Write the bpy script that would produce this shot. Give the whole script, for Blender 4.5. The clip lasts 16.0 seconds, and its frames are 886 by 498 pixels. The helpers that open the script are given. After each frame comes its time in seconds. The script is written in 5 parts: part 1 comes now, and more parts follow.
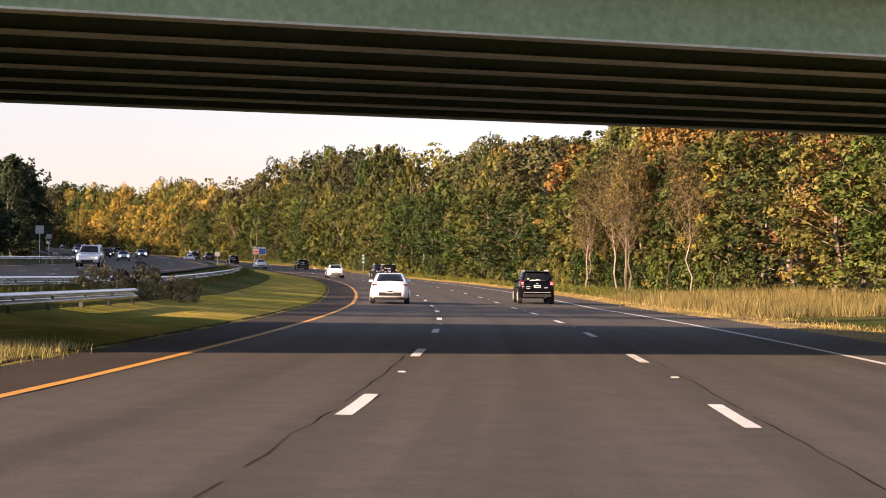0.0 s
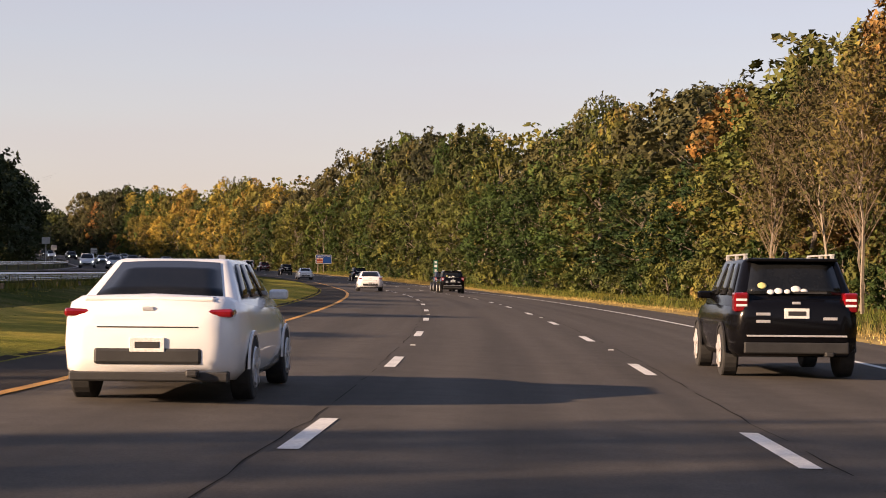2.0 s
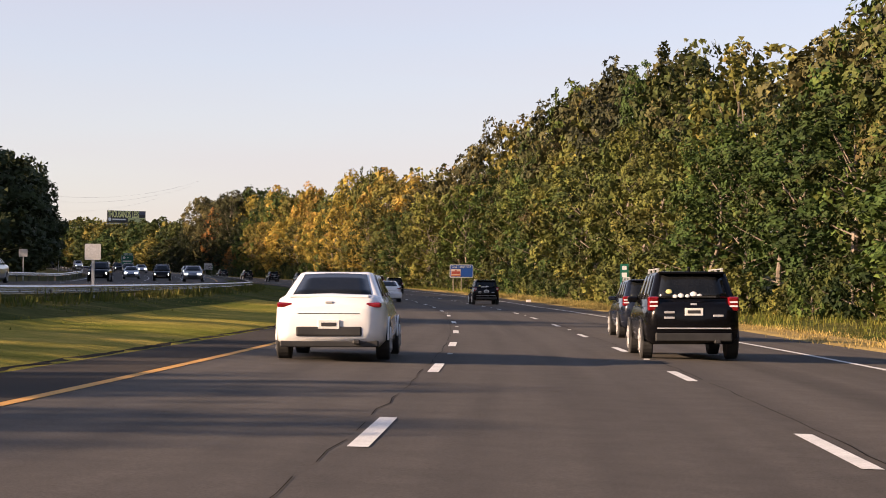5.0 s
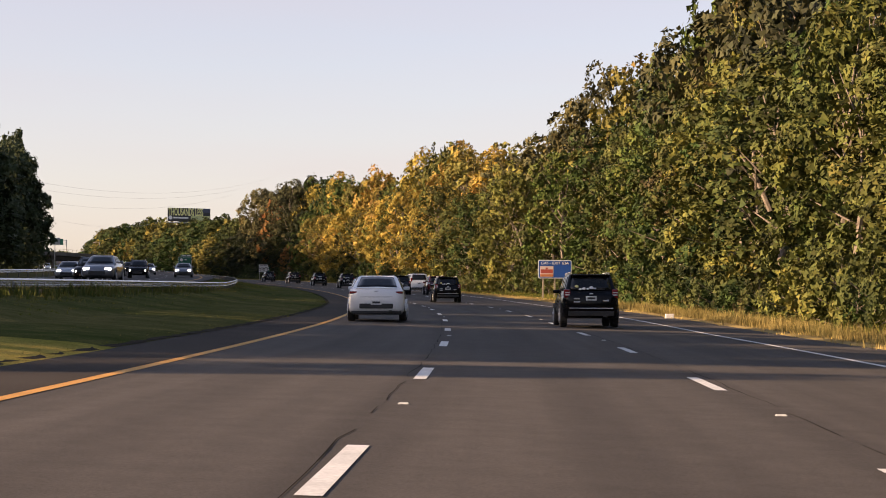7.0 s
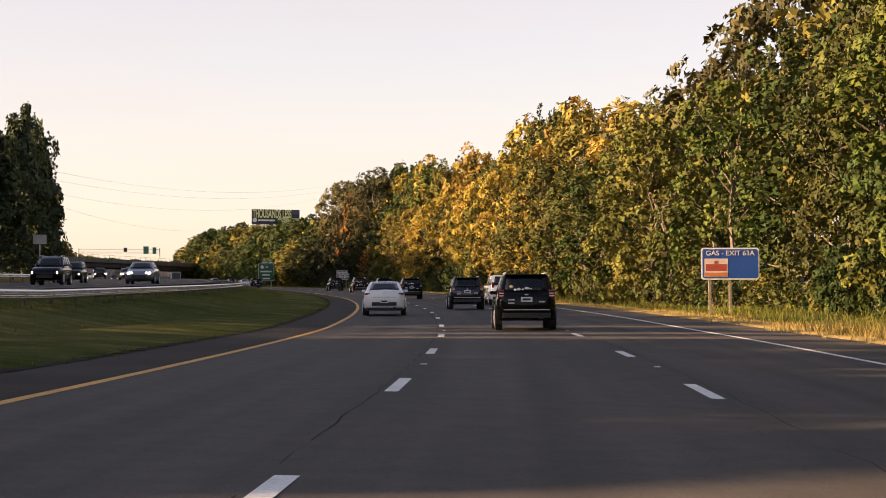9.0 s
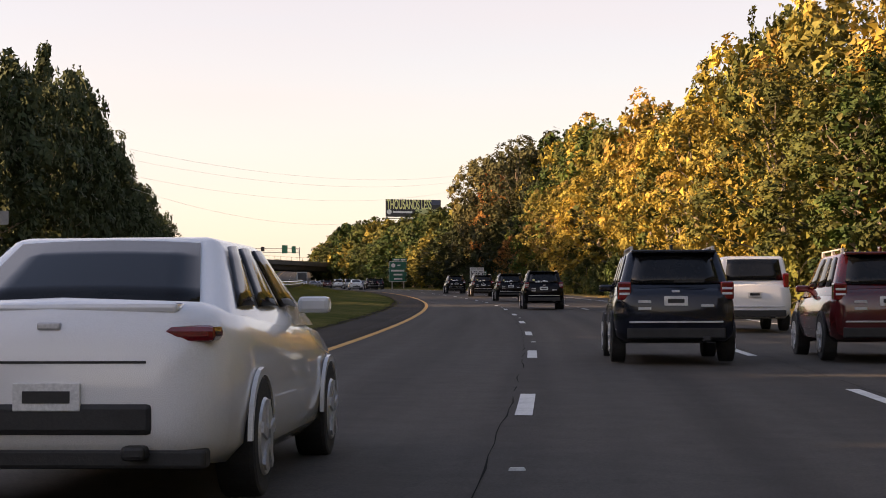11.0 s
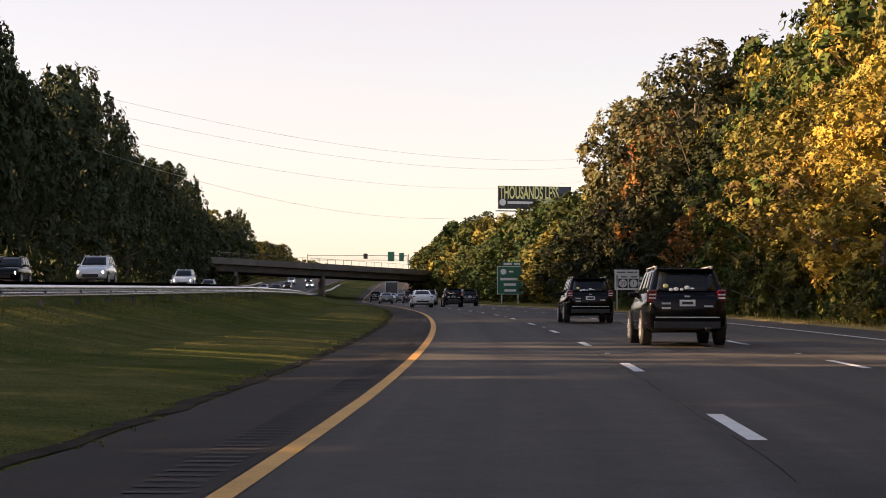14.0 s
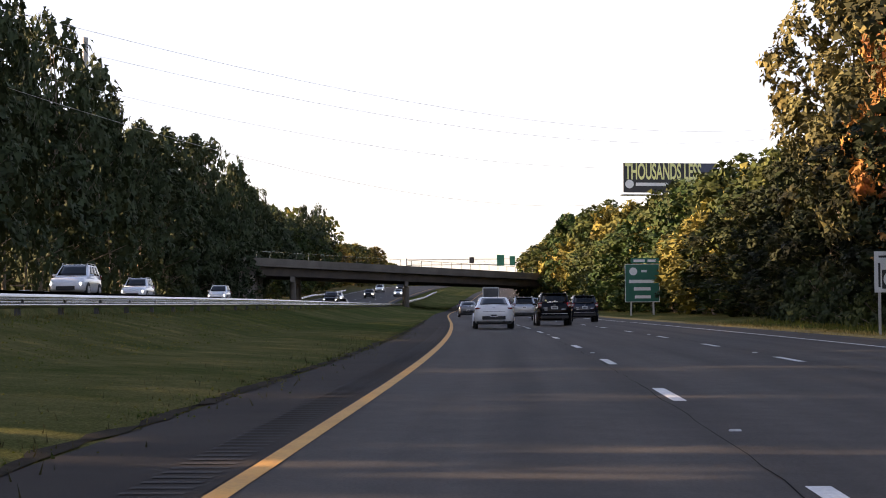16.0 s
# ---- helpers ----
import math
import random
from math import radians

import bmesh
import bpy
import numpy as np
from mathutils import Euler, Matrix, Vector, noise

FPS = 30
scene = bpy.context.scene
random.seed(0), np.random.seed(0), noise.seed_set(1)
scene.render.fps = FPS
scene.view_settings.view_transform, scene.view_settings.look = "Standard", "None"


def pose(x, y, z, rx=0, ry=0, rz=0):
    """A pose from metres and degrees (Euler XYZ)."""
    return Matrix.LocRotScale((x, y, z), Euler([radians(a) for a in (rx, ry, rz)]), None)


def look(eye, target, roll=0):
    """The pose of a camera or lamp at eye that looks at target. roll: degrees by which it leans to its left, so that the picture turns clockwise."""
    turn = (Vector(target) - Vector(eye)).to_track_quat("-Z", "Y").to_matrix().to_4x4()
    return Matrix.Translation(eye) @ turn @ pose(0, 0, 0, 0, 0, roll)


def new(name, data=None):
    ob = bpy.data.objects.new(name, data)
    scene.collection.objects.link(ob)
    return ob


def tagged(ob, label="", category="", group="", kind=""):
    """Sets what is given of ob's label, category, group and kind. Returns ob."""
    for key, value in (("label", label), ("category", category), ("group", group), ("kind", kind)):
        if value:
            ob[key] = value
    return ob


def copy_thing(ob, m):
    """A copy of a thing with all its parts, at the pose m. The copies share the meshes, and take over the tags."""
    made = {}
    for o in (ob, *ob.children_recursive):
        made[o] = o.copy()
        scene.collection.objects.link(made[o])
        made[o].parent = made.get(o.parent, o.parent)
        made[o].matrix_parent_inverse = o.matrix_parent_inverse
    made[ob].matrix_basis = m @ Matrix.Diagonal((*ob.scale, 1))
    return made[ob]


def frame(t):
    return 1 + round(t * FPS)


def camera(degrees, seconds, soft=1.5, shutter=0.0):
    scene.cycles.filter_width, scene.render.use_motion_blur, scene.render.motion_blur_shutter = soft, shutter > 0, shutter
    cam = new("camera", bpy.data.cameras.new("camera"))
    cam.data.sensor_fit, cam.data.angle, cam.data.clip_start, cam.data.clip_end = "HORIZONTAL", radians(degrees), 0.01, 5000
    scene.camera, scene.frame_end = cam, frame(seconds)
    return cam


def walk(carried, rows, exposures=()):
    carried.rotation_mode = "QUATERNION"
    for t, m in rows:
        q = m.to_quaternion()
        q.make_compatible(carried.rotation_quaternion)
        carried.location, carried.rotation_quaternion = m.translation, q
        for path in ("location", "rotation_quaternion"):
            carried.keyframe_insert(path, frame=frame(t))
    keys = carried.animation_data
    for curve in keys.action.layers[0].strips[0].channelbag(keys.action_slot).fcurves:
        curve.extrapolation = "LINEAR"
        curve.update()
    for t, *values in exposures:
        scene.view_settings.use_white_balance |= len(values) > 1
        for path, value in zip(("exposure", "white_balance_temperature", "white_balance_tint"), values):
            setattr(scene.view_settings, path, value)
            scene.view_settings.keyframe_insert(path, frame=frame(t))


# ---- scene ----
# The way: a curving motorway. s runs along the line between the left and the middle lane, d to its right.
cam = camera(28.49, 16.0, soft=0.95)
PATH = [
    (0, pose(1.747, 7.561, 0.367, 90.421, 0, 4.439) @ pose(0, 0, 0, 0, 0, 0.532)),
    (0.5, pose(1.224, 23.824, 0.101, 90.589, 0, 5.280) @ pose(0, 0, 0, 0, 0, 0.570)),
    (1, pose(0.479, 40.018, -0.055, 90.566, 0, 6.078) @ pose(0, 0, 0, 0, 0, 0.481)),
    (1.5, pose(-0.541, 56.200, -0.203, 90.557, 0, 7.003) @ pose(0, 0, 0, 0, 0, 0.432)),
    (2, pose(-1.775, 71.900, -0.348, 90.87, 0, 8.036) @ pose(0, 0, 0, 0, 0, 0.422)),
    (2.5, pose(-3.362, 88.456, -0.501, 91.109, 0, 9.123) @ pose(0, 0, 0, 0, 0, 0.171)),
    (3, pose(-5.221, 104.510, -0.505, 91.468, 0, 10.242) @ pose(0, 0, 0, 0, 0, -0.041)),
    (3.5, pose(-7.361, 120.456, -0.493, 91.393, 0, 11.485) @ pose(0, 0, 0, 0, 0, 0.060)),
    (4, pose(-9.920, 136.400, -0.478, 91.379, 0, 12.478) @ pose(0, 0, 0, 0, 0, -0.035)),
    (4.2, pose(-11.029, 142.759, -0.471, 91.389, 0, 12.840) @ pose(0, 0, 0, 0, 0, 0.016)),
    (6.3, pose(-24.628, 209.279, -0.423, 91.628, 0, 16.453) @ pose(0, 0, 0, 0, 0, 0.132)),
    (6.5, pose(-26.131, 215.497, -0.418, 91.629, 0, 16.819) @ pose(0, 0, 0, 0, 0, 0.156)),
    (7, pose(-30.054, 231.020, -0.322, 91.685, 0, 17.609) @ pose(0, 0, 0, 0, 0, 0.177)),
    (7.5, pose(-34.301, 246.727, -0.206, 91.868, 0, 18.367) @ pose(0, 0, 0, 0, 0, 0.195)),
    (8, pose(-38.723, 262.098, -0.093, 91.834, 0, 19.238) @ pose(0, 0, 0, 0, 0, 0.180)),
    (8.5, pose(-43.013, 276.821, 0.010, 91.968, 0, 20.337) @ pose(0, 0, 0, 0, 0, 0.056)),
    (9, pose(-47.559, 291.332, 0.149, 91.993, 0, 21.699) @ pose(0, 0, 0, 0, 0, -0.213)),
    (9.5, pose(-52.740, 306.125, 0.312, 92.046, 0, 23.048) @ pose(0, 0, 0, 0, 0, -0.089)),
    (9.7, pose(-54.904, 312.054, 0.378, 92.070, 0, 23.617) @ pose(0, 0, 0, 0, 0, -0.183)),
    (11.8, pose(-82.655, 376.298, 1.341, 92.256, 0, 28.936) @ pose(0, 0, 0, 0, 0, 0.301)),
    (12, pose(-85.510, 382.213, 1.450, 92.365, 0, 29.342) @ pose(0, 0, 0, 0, 0, 0.443)),
    (12.5, pose(-92.846, 396.804, 1.723, 92.437, 0, 30.275) @ pose(0, 0, 0, 0, 0, 0.327)),
    (13, pose(-100.358, 411.288, 2.009, 92.484, 0, 30.696) @ pose(0, 0, 0, 0, 0, 0.625)),
    (13.5, pose(-107.924, 425.774, 2.296, 92.432, 0, 31.040) @ pose(0, 0, 0, 0, 0, 0.251)),
    (14, pose(-115.800, 440.499, 2.588, 92.519, 0, 31.552) @ pose(0, 0, 0, 0, 0, 0.084)),
    (14.5, pose(-123.896, 455.162, 2.881, 92.642, 0, 32.459) @ pose(0, 0, 0, 0, 0, -0.188)),
    (15, pose(-132.211, 469.669, 3.208, 92.673, 0, 33.508) @ pose(0, 0, 0, 0, 0, -0.304)),
    (15.5, pose(-140.786, 484.121, 3.545, 92.649, 0, 34.450) @ pose(0, 0, 0, 0, 0, -0.404)),
    (16, pose(-149.654, 498.476, 3.882, 92.800, 0, 35.531) @ pose(0, 0, 0, 0, 0, -0.352)),
]
walk(cam, PATH, exposures=[(0, 1.5, 7300, 27), (0.35, 1.75, 6700, 16), (0.6, 2.5, 6400, 8), (0.95, 2.55, 6400, 8), (1.4, 1.42, 7300, 22), (2, 1.02, 7600, 27),
                            (3, 1.28, 7300, 26), (4, 1.26, 7100, 25), (7, 1.28, 7600, 26), (7.5, 1.22, 7200, 22), (8, 1.36, 8000, 26), (9, 1.52, 8700, 27), (12, 1.6, 8800, 27), (14.5, 1.6, 8400, 26), (15.3, 1.75, 7900, 26), (16, 1.9, 7600, 25)])

# ---- world and sun ----
SUN_FROM = Vector((-math.cos(radians(32)), -math.sin(radians(32)), math.tan(radians(16)))).normalized()
world = bpy.data.worlds.new("sky")
scene.world = world
world.use_nodes = True
wn = world.node_tree.nodes
sky = wn.new("ShaderNodeTexSky")
sky.sky_type, sky.sun_disc = "NISHITA", False
sky.sun_elevation, sky.sun_rotation = radians(16), math.atan2(SUN_FROM.x, SUN_FROM.y)
sky.dust_density, sky.air_density, sky.ozone_density = 0.9, 1.0, 2.6
wn["Background"].inputs[1].default_value = 0.11
# a thin high veil of cloud, in faint streaks, evens out the blue
coord, stretch, streak, span, veil = wn.new("ShaderNodeTexCoord"), wn.new("ShaderNodeMapping"), wn.new("ShaderNodeTexNoise"), wn.new("ShaderNodeMapRange"), wn.new("ShaderNodeMix")
stretch.inputs["Scale"].default_value = (1.2, 1.2, 9.0)
streak.inputs["Scale"].default_value, streak.inputs["Detail"].default_value = 1.6, 5
span.inputs[1].default_value, span.inputs[2].default_value, span.inputs[3].default_value, span.inputs[4].default_value = 0.3, 0.7, 0.40, 0.62
veil.data_type = "RGBA"
veil.inputs[7].default_value = (2.65, 2.58, 2.78, 1)
wl = world.node_tree.links
wl.new(coord.outputs["Generated"], stretch.inputs[0])
wl.new(stretch.outputs[0], streak.inputs["Vector"])
wl.new(streak.outputs[0], span.inputs[0])
height, low_down, share = wn.new("ShaderNodeSeparateXYZ"), wn.new("ShaderNodeMapRange"), wn.new("ShaderNodeMath")
low_down.inputs[1].default_value, low_down.inputs[2].default_value, low_down.inputs[3].default_value, low_down.inputs[4].default_value = 0.12, 0.75, 1.0, 0.05
share.operation = "MULTIPLY"
wl.new(coord.outputs["Generated"], height.inputs[0])
wl.new(height.outputs[2], low_down.inputs[0])
wl.new(span.outputs[0], share.inputs[0])
wl.new(low_down.outputs[0], share.inputs[1])
wl.new(share.outputs[0], veil.inputs[0])
wl.new(sky.outputs[0], veil.inputs[6])
wl.new(veil.outputs[2], wn["Background"].inputs[0])
sun_data = bpy.data.lights.new("sun", "SUN")
sun_data.energy, sun_data.angle, sun_data.color = 5.7, radians(0.6), (1.0, 0.80, 0.55)
sun = new("sun", sun_data)
sun.matrix_world = look(SUN_FROM * 100, (0, 0, 0))

# ---- the line of the road ----
KAPPA = (1.578, 1.323, 1.012, 0.994, 1.021, 1.091, 1.105, 0.915, 1.183, 0.779, 0.287, -0.059, -0.275, -0.381, -0.403, -0.370, -0.309)
RISE = (-0.01, -1.07, -1.66, -1.59, -1.55, -1.09, -0.45, 0.61, 1.77, 3.06, 4.15, 5.2, 6.3, 7.5, 9.9, 13.6, 16.6, 17.9, 18.6, 19.2, 20.2, 21.5, 22.5, 23)
BANK = (-0.0058, -0.0088, -0.0149, -0.0250, -0.0252, -0.0274, -0.0059, -0.0092, 0.0014, -0.0020, -0.0054, -0.0040, -0.0029, -0.0022, -0.0018, -0.0015, -0.0013)
KNOTS = np.arange(-40, 1001, 65.0)
RISE_KNOTS = -40 + 65.0 * np.arange(len(RISE))
SG = np.arange(-400, 2601, 2.0)
_k = np.interp(SG, KNOTS, KAPPA) / 1000
_k = np.where(SG > 1000, KAPPA[-1] / 1000 * np.clip(1 - (SG - 1000) / 300, 0, 1), _k)
_k = np.where(SG < -40, KAPPA[0] / 1000 * np.clip(1 - (-40 - SG) / 150, 0, 1), _k)
TH = np.concatenate([[0], np.cumsum(_k[1:] + _k[:-1])])
I0 = int(np.argmin(abs(SG)))
TH -= TH[I0]
_m = (TH[1:] + TH[:-1]) / 2
RX = np.concatenate([[0], np.cumsum(-np.sin(_m) * 2)])
RY = np.concatenate([[0], np.cumsum(np.cos(_m) * 2)])
RX -= RX[I0]
RY -= RY[I0]


def rise(s):
    return float(np.interp(s, RISE_KNOTS, RISE))


def opp_rise(s):
    """How far the opposite carriageway lies above this one."""
    return float(np.interp(s, (0, 140, 250, 400, 560, 690, 800, 850, 900, 1000), (0.9, 1.15, 1.1, 1.25, 1.55, 1.4, 0.7, 1.5, 1.2, 0.5)))


def bank_rise(s):
    """How far the foot of the median's rail lies above this carriageway."""
    return float(np.interp(s, (0, 250, 560, 800, 1000), (0.40, 0.42, 0.68, 0.7, 0.5)))


def lay(s, d):
    """Height of the ground at s, d over the road's line."""
    z = rise(s) + float(np.interp(s, KNOTS, BANK)) * min(max(d, -8), 12)
    o, b = opp_rise(s), bank_rise(s)
    return z + float(np.interp(d, (-60, -34, -31, -14.5, -13.3, -12.2, -10.8, -9.0, -5.6, 11, 14, 22, 40, 90, 300), (3.0, o + 0.1, o, o, b + 0.18, b + 0.24, b * 0.6 + 0.18, b * 0.15 + 0.07, 0, 0, -0.15, 0.1, 1.5, 6, 14)))


def spot(s, d, z=0.0):
    t = float(np.interp(s, SG, TH))
    return Vector((float(np.interp(s, SG, RX)) + d * math.cos(t), float(np.interp(s, SG, RY)) + d * math.sin(t), lay(s, d) + z))


def heading(s):
    """Degrees by which the road has turned to the left."""
    return math.degrees(float(np.interp(s, SG, TH)))


# ---- materials ----
def nodes_of(name):
    m = bpy.data.materials.new(name)
    m.use_nodes = True
    nt = m.node_tree
    return m, nt, nt.nodes["Principled BSDF"]


def ramp_of(nt, fac, stops):
    r = nt.nodes.new("ShaderNodeValToRGB")
    while len(r.color_ramp.elements) < len(stops):
        r.color_ramp.elements.new(0.5)
    for e, (p, c) in zip(r.color_ramp.elements, stops):
        e.position, e.color = p, (*c, 1)
    nt.links.new(fac, r.inputs[0])
    return r.outputs[0]


def noise_of(nt, scale, detail=4, rough=0.6, stretch=None):
    co = nt.nodes.new("ShaderNodeTexCoord")
    n = nt.nodes.new("ShaderNodeTexNoise")
    n.inputs["Scale"].default_value, n.inputs["Detail"].default_value, n.inputs["Roughness"].default_value = scale, detail, rough
    out = co.outputs["Object"]
    if stretch:
        mp = nt.nodes.new("ShaderNodeMapping")
        mp.inputs["Scale"].default_value = stretch
        nt.links.new(out, mp.inputs[0])
        out = mp.outputs[0]
    nt.links.new(out, n.inputs["Vector"])
    return n.outputs[0]


def blend(nt, a, b, fac, mode="MIX"):
    m = nt.nodes.new("ShaderNodeMix")
    m.data_type, m.blend_type = "RGBA", mode
    for sock, v in ((m.inputs[0], fac), (m.inputs[6], a), (m.inputs[7], b)):
        if isinstance(v, (int, float)):
            sock.default_value = v
        elif isinstance(v, tuple):
            sock.default_value = (*v, 1)
        else:
            nt.links.new(v, sock)
    return m.outputs[2]


def bump_of(nt, bsdf, height, strength, dist=0.02):
    b = nt.nodes.new("ShaderNodeBump")
    b.inputs["Strength"].default_value, b.inputs["Distance"].default_value = strength, dist
    nt.links.new(height, b.inputs["Height"])
    nt.links.new(b.outputs[0], bsdf.inputs["Normal"])


def surface(name, dark, light, big=0.3, fine=20, rough=0.8, metal=0.0, bump=0.3, spec=0.5, coat=0.0):
    """A surface that varies at two scales."""
    m, nt, b = nodes_of(name)
    n1, n2 = noise_of(nt, big), noise_of(nt, fine, 3)
    c = ramp_of(nt, n1, ((0.3, dark), (0.7, light)))
    c2 = ramp_of(nt, n2, ((0.25, (0.75,) * 3), (0.75, (1.1,) * 3)))
    nt.links.new(blend(nt, c, c2, 1.0, "MULTIPLY"), b.inputs["Base Color"])
    b.inputs["Roughness"].default_value, b.inputs["Metallic"].default_value = rough, metal
    b.inputs["Specular IOR Level"].default_value, b.inputs["Coat Weight"].default_value = spec, coat
    if bump:
        bump_of(nt, b, n2, bump)
    return m


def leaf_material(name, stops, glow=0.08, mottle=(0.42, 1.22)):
    """Leaves: coloured by tree and by leaf, with light shining through."""
    m, nt, b = nodes_of(name)
    oi, ge = nt.nodes.new("ShaderNodeObjectInfo"), nt.nodes.new("ShaderNodeNewGeometry")
    mx = nt.nodes.new("ShaderNodeMath")
    mx.operation, mx.inputs[1].default_value = "MULTIPLY", 0.42
    ad = nt.nodes.new("ShaderNodeMath")
    ad.operation = "MULTIPLY_ADD"
    ad.inputs[1].default_value = 0.3
    nt.links.new(oi.outputs["Random"], mx.inputs[0])
    nt.links.new(ge.outputs["Random Per Island"], ad.inputs[0])
    nt.links.new(mx.outputs[0], ad.inputs[2])
    # branches turn colour one by one
    patch = nt.nodes.new("ShaderNodeMapRange")
    patch.inputs[1].default_value, patch.inputs[2].default_value, patch.inputs[3].default_value, patch.inputs[4].default_value = 0.36, 0.66, 0.0, 0.5
    nt.links.new(noise_of(nt, 0.22, 3), patch.inputs[0])
    total = nt.nodes.new("ShaderNodeMath")
    total.operation = "ADD"
    nt.links.new(ad.outputs[0], total.inputs[0])
    nt.links.new(patch.outputs[0], total.inputs[1])
    c = ramp_of(nt, total.outputs[0], stops)
    # noise blotches in the colour stand in for shaded gaps between leaf clumps
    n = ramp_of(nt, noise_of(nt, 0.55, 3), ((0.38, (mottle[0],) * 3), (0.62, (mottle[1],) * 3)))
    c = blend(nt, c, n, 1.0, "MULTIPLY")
    # some trees are deeper in colour than their neighbours
    tone, part_of_tone = nt.nodes.new("ShaderNodeMath"), nt.nodes.new("ShaderNodeMath")
    tone.operation, tone.inputs[1].default_value = "MULTIPLY", 7.31
    part_of_tone.operation = "FRACT"
    nt.links.new(oi.outputs["Random"], tone.inputs[0])
    nt.links.new(tone.outputs[0], part_of_tone.inputs[0])
    c = blend(nt, c, ramp_of(nt, part_of_tone.outputs[0], ((0.0, (0.45, 0.53, 0.60)), (0.6, (0.92,) * 3), (1.0, (1.2, 1.15, 1.0)))), 1.0, "MULTIPLY")
    nt.links.new(c, b.inputs["Base Color"])
    b.inputs["Roughness"].default_value, b.inputs["Specular IOR Level"].default_value = 0.75, 0.15
    tr, mi = nt.nodes.new("ShaderNodeBsdfTranslucent"), nt.nodes.new("ShaderNodeMixShader")
    nt.links.new(c, tr.inputs[0])
    mi.inputs[0].default_value = glow
    nt.links.new(b.outputs[0], mi.inputs[1])
    nt.links.new(tr.outputs[0], mi.inputs[2])
    nt.links.new(mi.outputs[0], nt.nodes["Material Output"].inputs[0])
    return m


def asphalt(name, dark, light, width):
    """Asphalt with grain, long stains and paler wheel tracks along the lanes."""
    m, nt, b = nodes_of(name)
    grain, mid = noise_of(nt, 45, 4, 0.75), noise_of(nt, 2.2, 4)
    uvn, mp, st = nt.nodes.new("ShaderNodeUVMap"), nt.nodes.new("ShaderNodeMapping"), nt.nodes.new("ShaderNodeTexNoise")
    mp.inputs["Scale"].default_value = (1.6, 0.035, 1)
    st.inputs["Scale"].default_value, st.inputs["Detail"].default_value = 1.0, 5
    nt.links.new(uvn.outputs[0], mp.inputs[0])
    nt.links.new(mp.outputs[0], st.inputs["Vector"])
    sp = nt.nodes.new("ShaderNodeSeparateXYZ")
    nt.links.new(uvn.outputs[0], sp.inputs[0])
    wv = nt.nodes.new("ShaderNodeMath")
    wv.operation, wv.inputs[1].default_value = "MULTIPLY", 4 * math.pi / width
    cs = nt.nodes.new("ShaderNodeMath")
    cs.operation = "COSINE"
    nt.links.new(sp.outputs[0], wv.inputs[0])
    nt.links.new(wv.outputs[0], cs.inputs[0])
    c = ramp_of(nt, st.outputs[0], ((0.3, dark), (0.7, light)))
    c = blend(nt, c, ramp_of(nt, cs.outputs[0], ((0.0, (1.08,) * 3), (1.0, (0.90,) * 3))), 1.0, "MULTIPLY")
    c = blend(nt, c, ramp_of(nt, mid, ((0.3, (0.86,) * 3), (0.7, (1.12,) * 3))), 1.0, "MULTIPLY")
    c = blend(nt, c, ramp_of(nt, grain, ((0.3, (0.62,) * 3), (0.7, (1.35,) * 3))), 1.0, "MULTIPLY")
    nt.links.new(c, b.inputs["Base Color"])
    b.inputs["Roughness"].default_value, b.inputs["Specular IOR Level"].default_value = 0.9, 0.22
    bump_of(nt, b, grain, 0.3, 0.01)
    return m


ASPHALT = asphalt("asphalt", (0.049, 0.0428, 0.0375), (0.073, 0.0636, 0.0555), 3.66)
SHOULDER = surface("worn shoulder asphalt", (0.036, 0.031, 0.027), (0.058, 0.049, 0.041), 0.35, 60, 0.95, bump=0.3, spec=0.1)
GRASS_GROUND = surface("grass ground", (0.030, 0.042, 0.012), (0.07, 0.066, 0.020), 0.12, 9, 0.95, bump=0.6, spec=0.1)
def mown_grass(name, green, dry):
    """Mown grass: green and olive-brown in patches, fine blades and bare spots."""
    m, nt, b = nodes_of(name)
    wide, patch, fine = noise_of(nt, 0.09, 3), noise_of(nt, 0.7, 5, 0.7), noise_of(nt, 28, 3, 0.8)
    c = ramp_of(nt, wide, ((0.35, green), (0.65, dry)))
    c = blend(nt, c, ramp_of(nt, patch, ((0.32, (0.62, 0.72, 0.6)), (0.55, (1.0,) * 3), (0.72, (1.75, 1.45, 1.4)))), 1.0, "MULTIPLY")
    c = blend(nt, c, ramp_of(nt, fine, ((0.3, (0.45,) * 3), (0.7, (1.55,) * 3))), 1.0, "MULTIPLY")
    nt.links.new(c, b.inputs["Base Color"])
    b.inputs["Roughness"].default_value, b.inputs["Specular IOR Level"].default_value = 1.0, 0.0
    bump_of(nt, b, fine, 0.7, 0.04)
    return m


MEDIAN_GROUND = mown_grass("median grass", (0.060, 0.074, 0.024), (0.121, 0.110, 0.043))
DRY_GROUND = mown_grass("dry mown grass", (0.176, 0.176, 0.038), (0.365, 0.277, 0.074))
STRAW_GROUND = surface("straw verge", (0.24, 0.17, 0.06), (0.40, 0.29, 0.11), 0.3, 8, 0.95, bump=0.6, spec=0.1)
BLADE = leaf_material("grass blades", ((0.0, (0.064, 0.097, 0.017)), (0.5, (0.108, 0.126, 0.024)), (0.85, (0.198, 0.168, 0.037)), (1.0, (0.306, 0.218, 0.067))), 0.3, (0.8, 1.15))
STRAW = leaf_material("dry grass blades", ((0.0, (0.22, 0.17, 0.06)), (0.5, (0.36, 0.27, 0.10)), (1.0, (0.46, 0.36, 0.15))), 0.25)
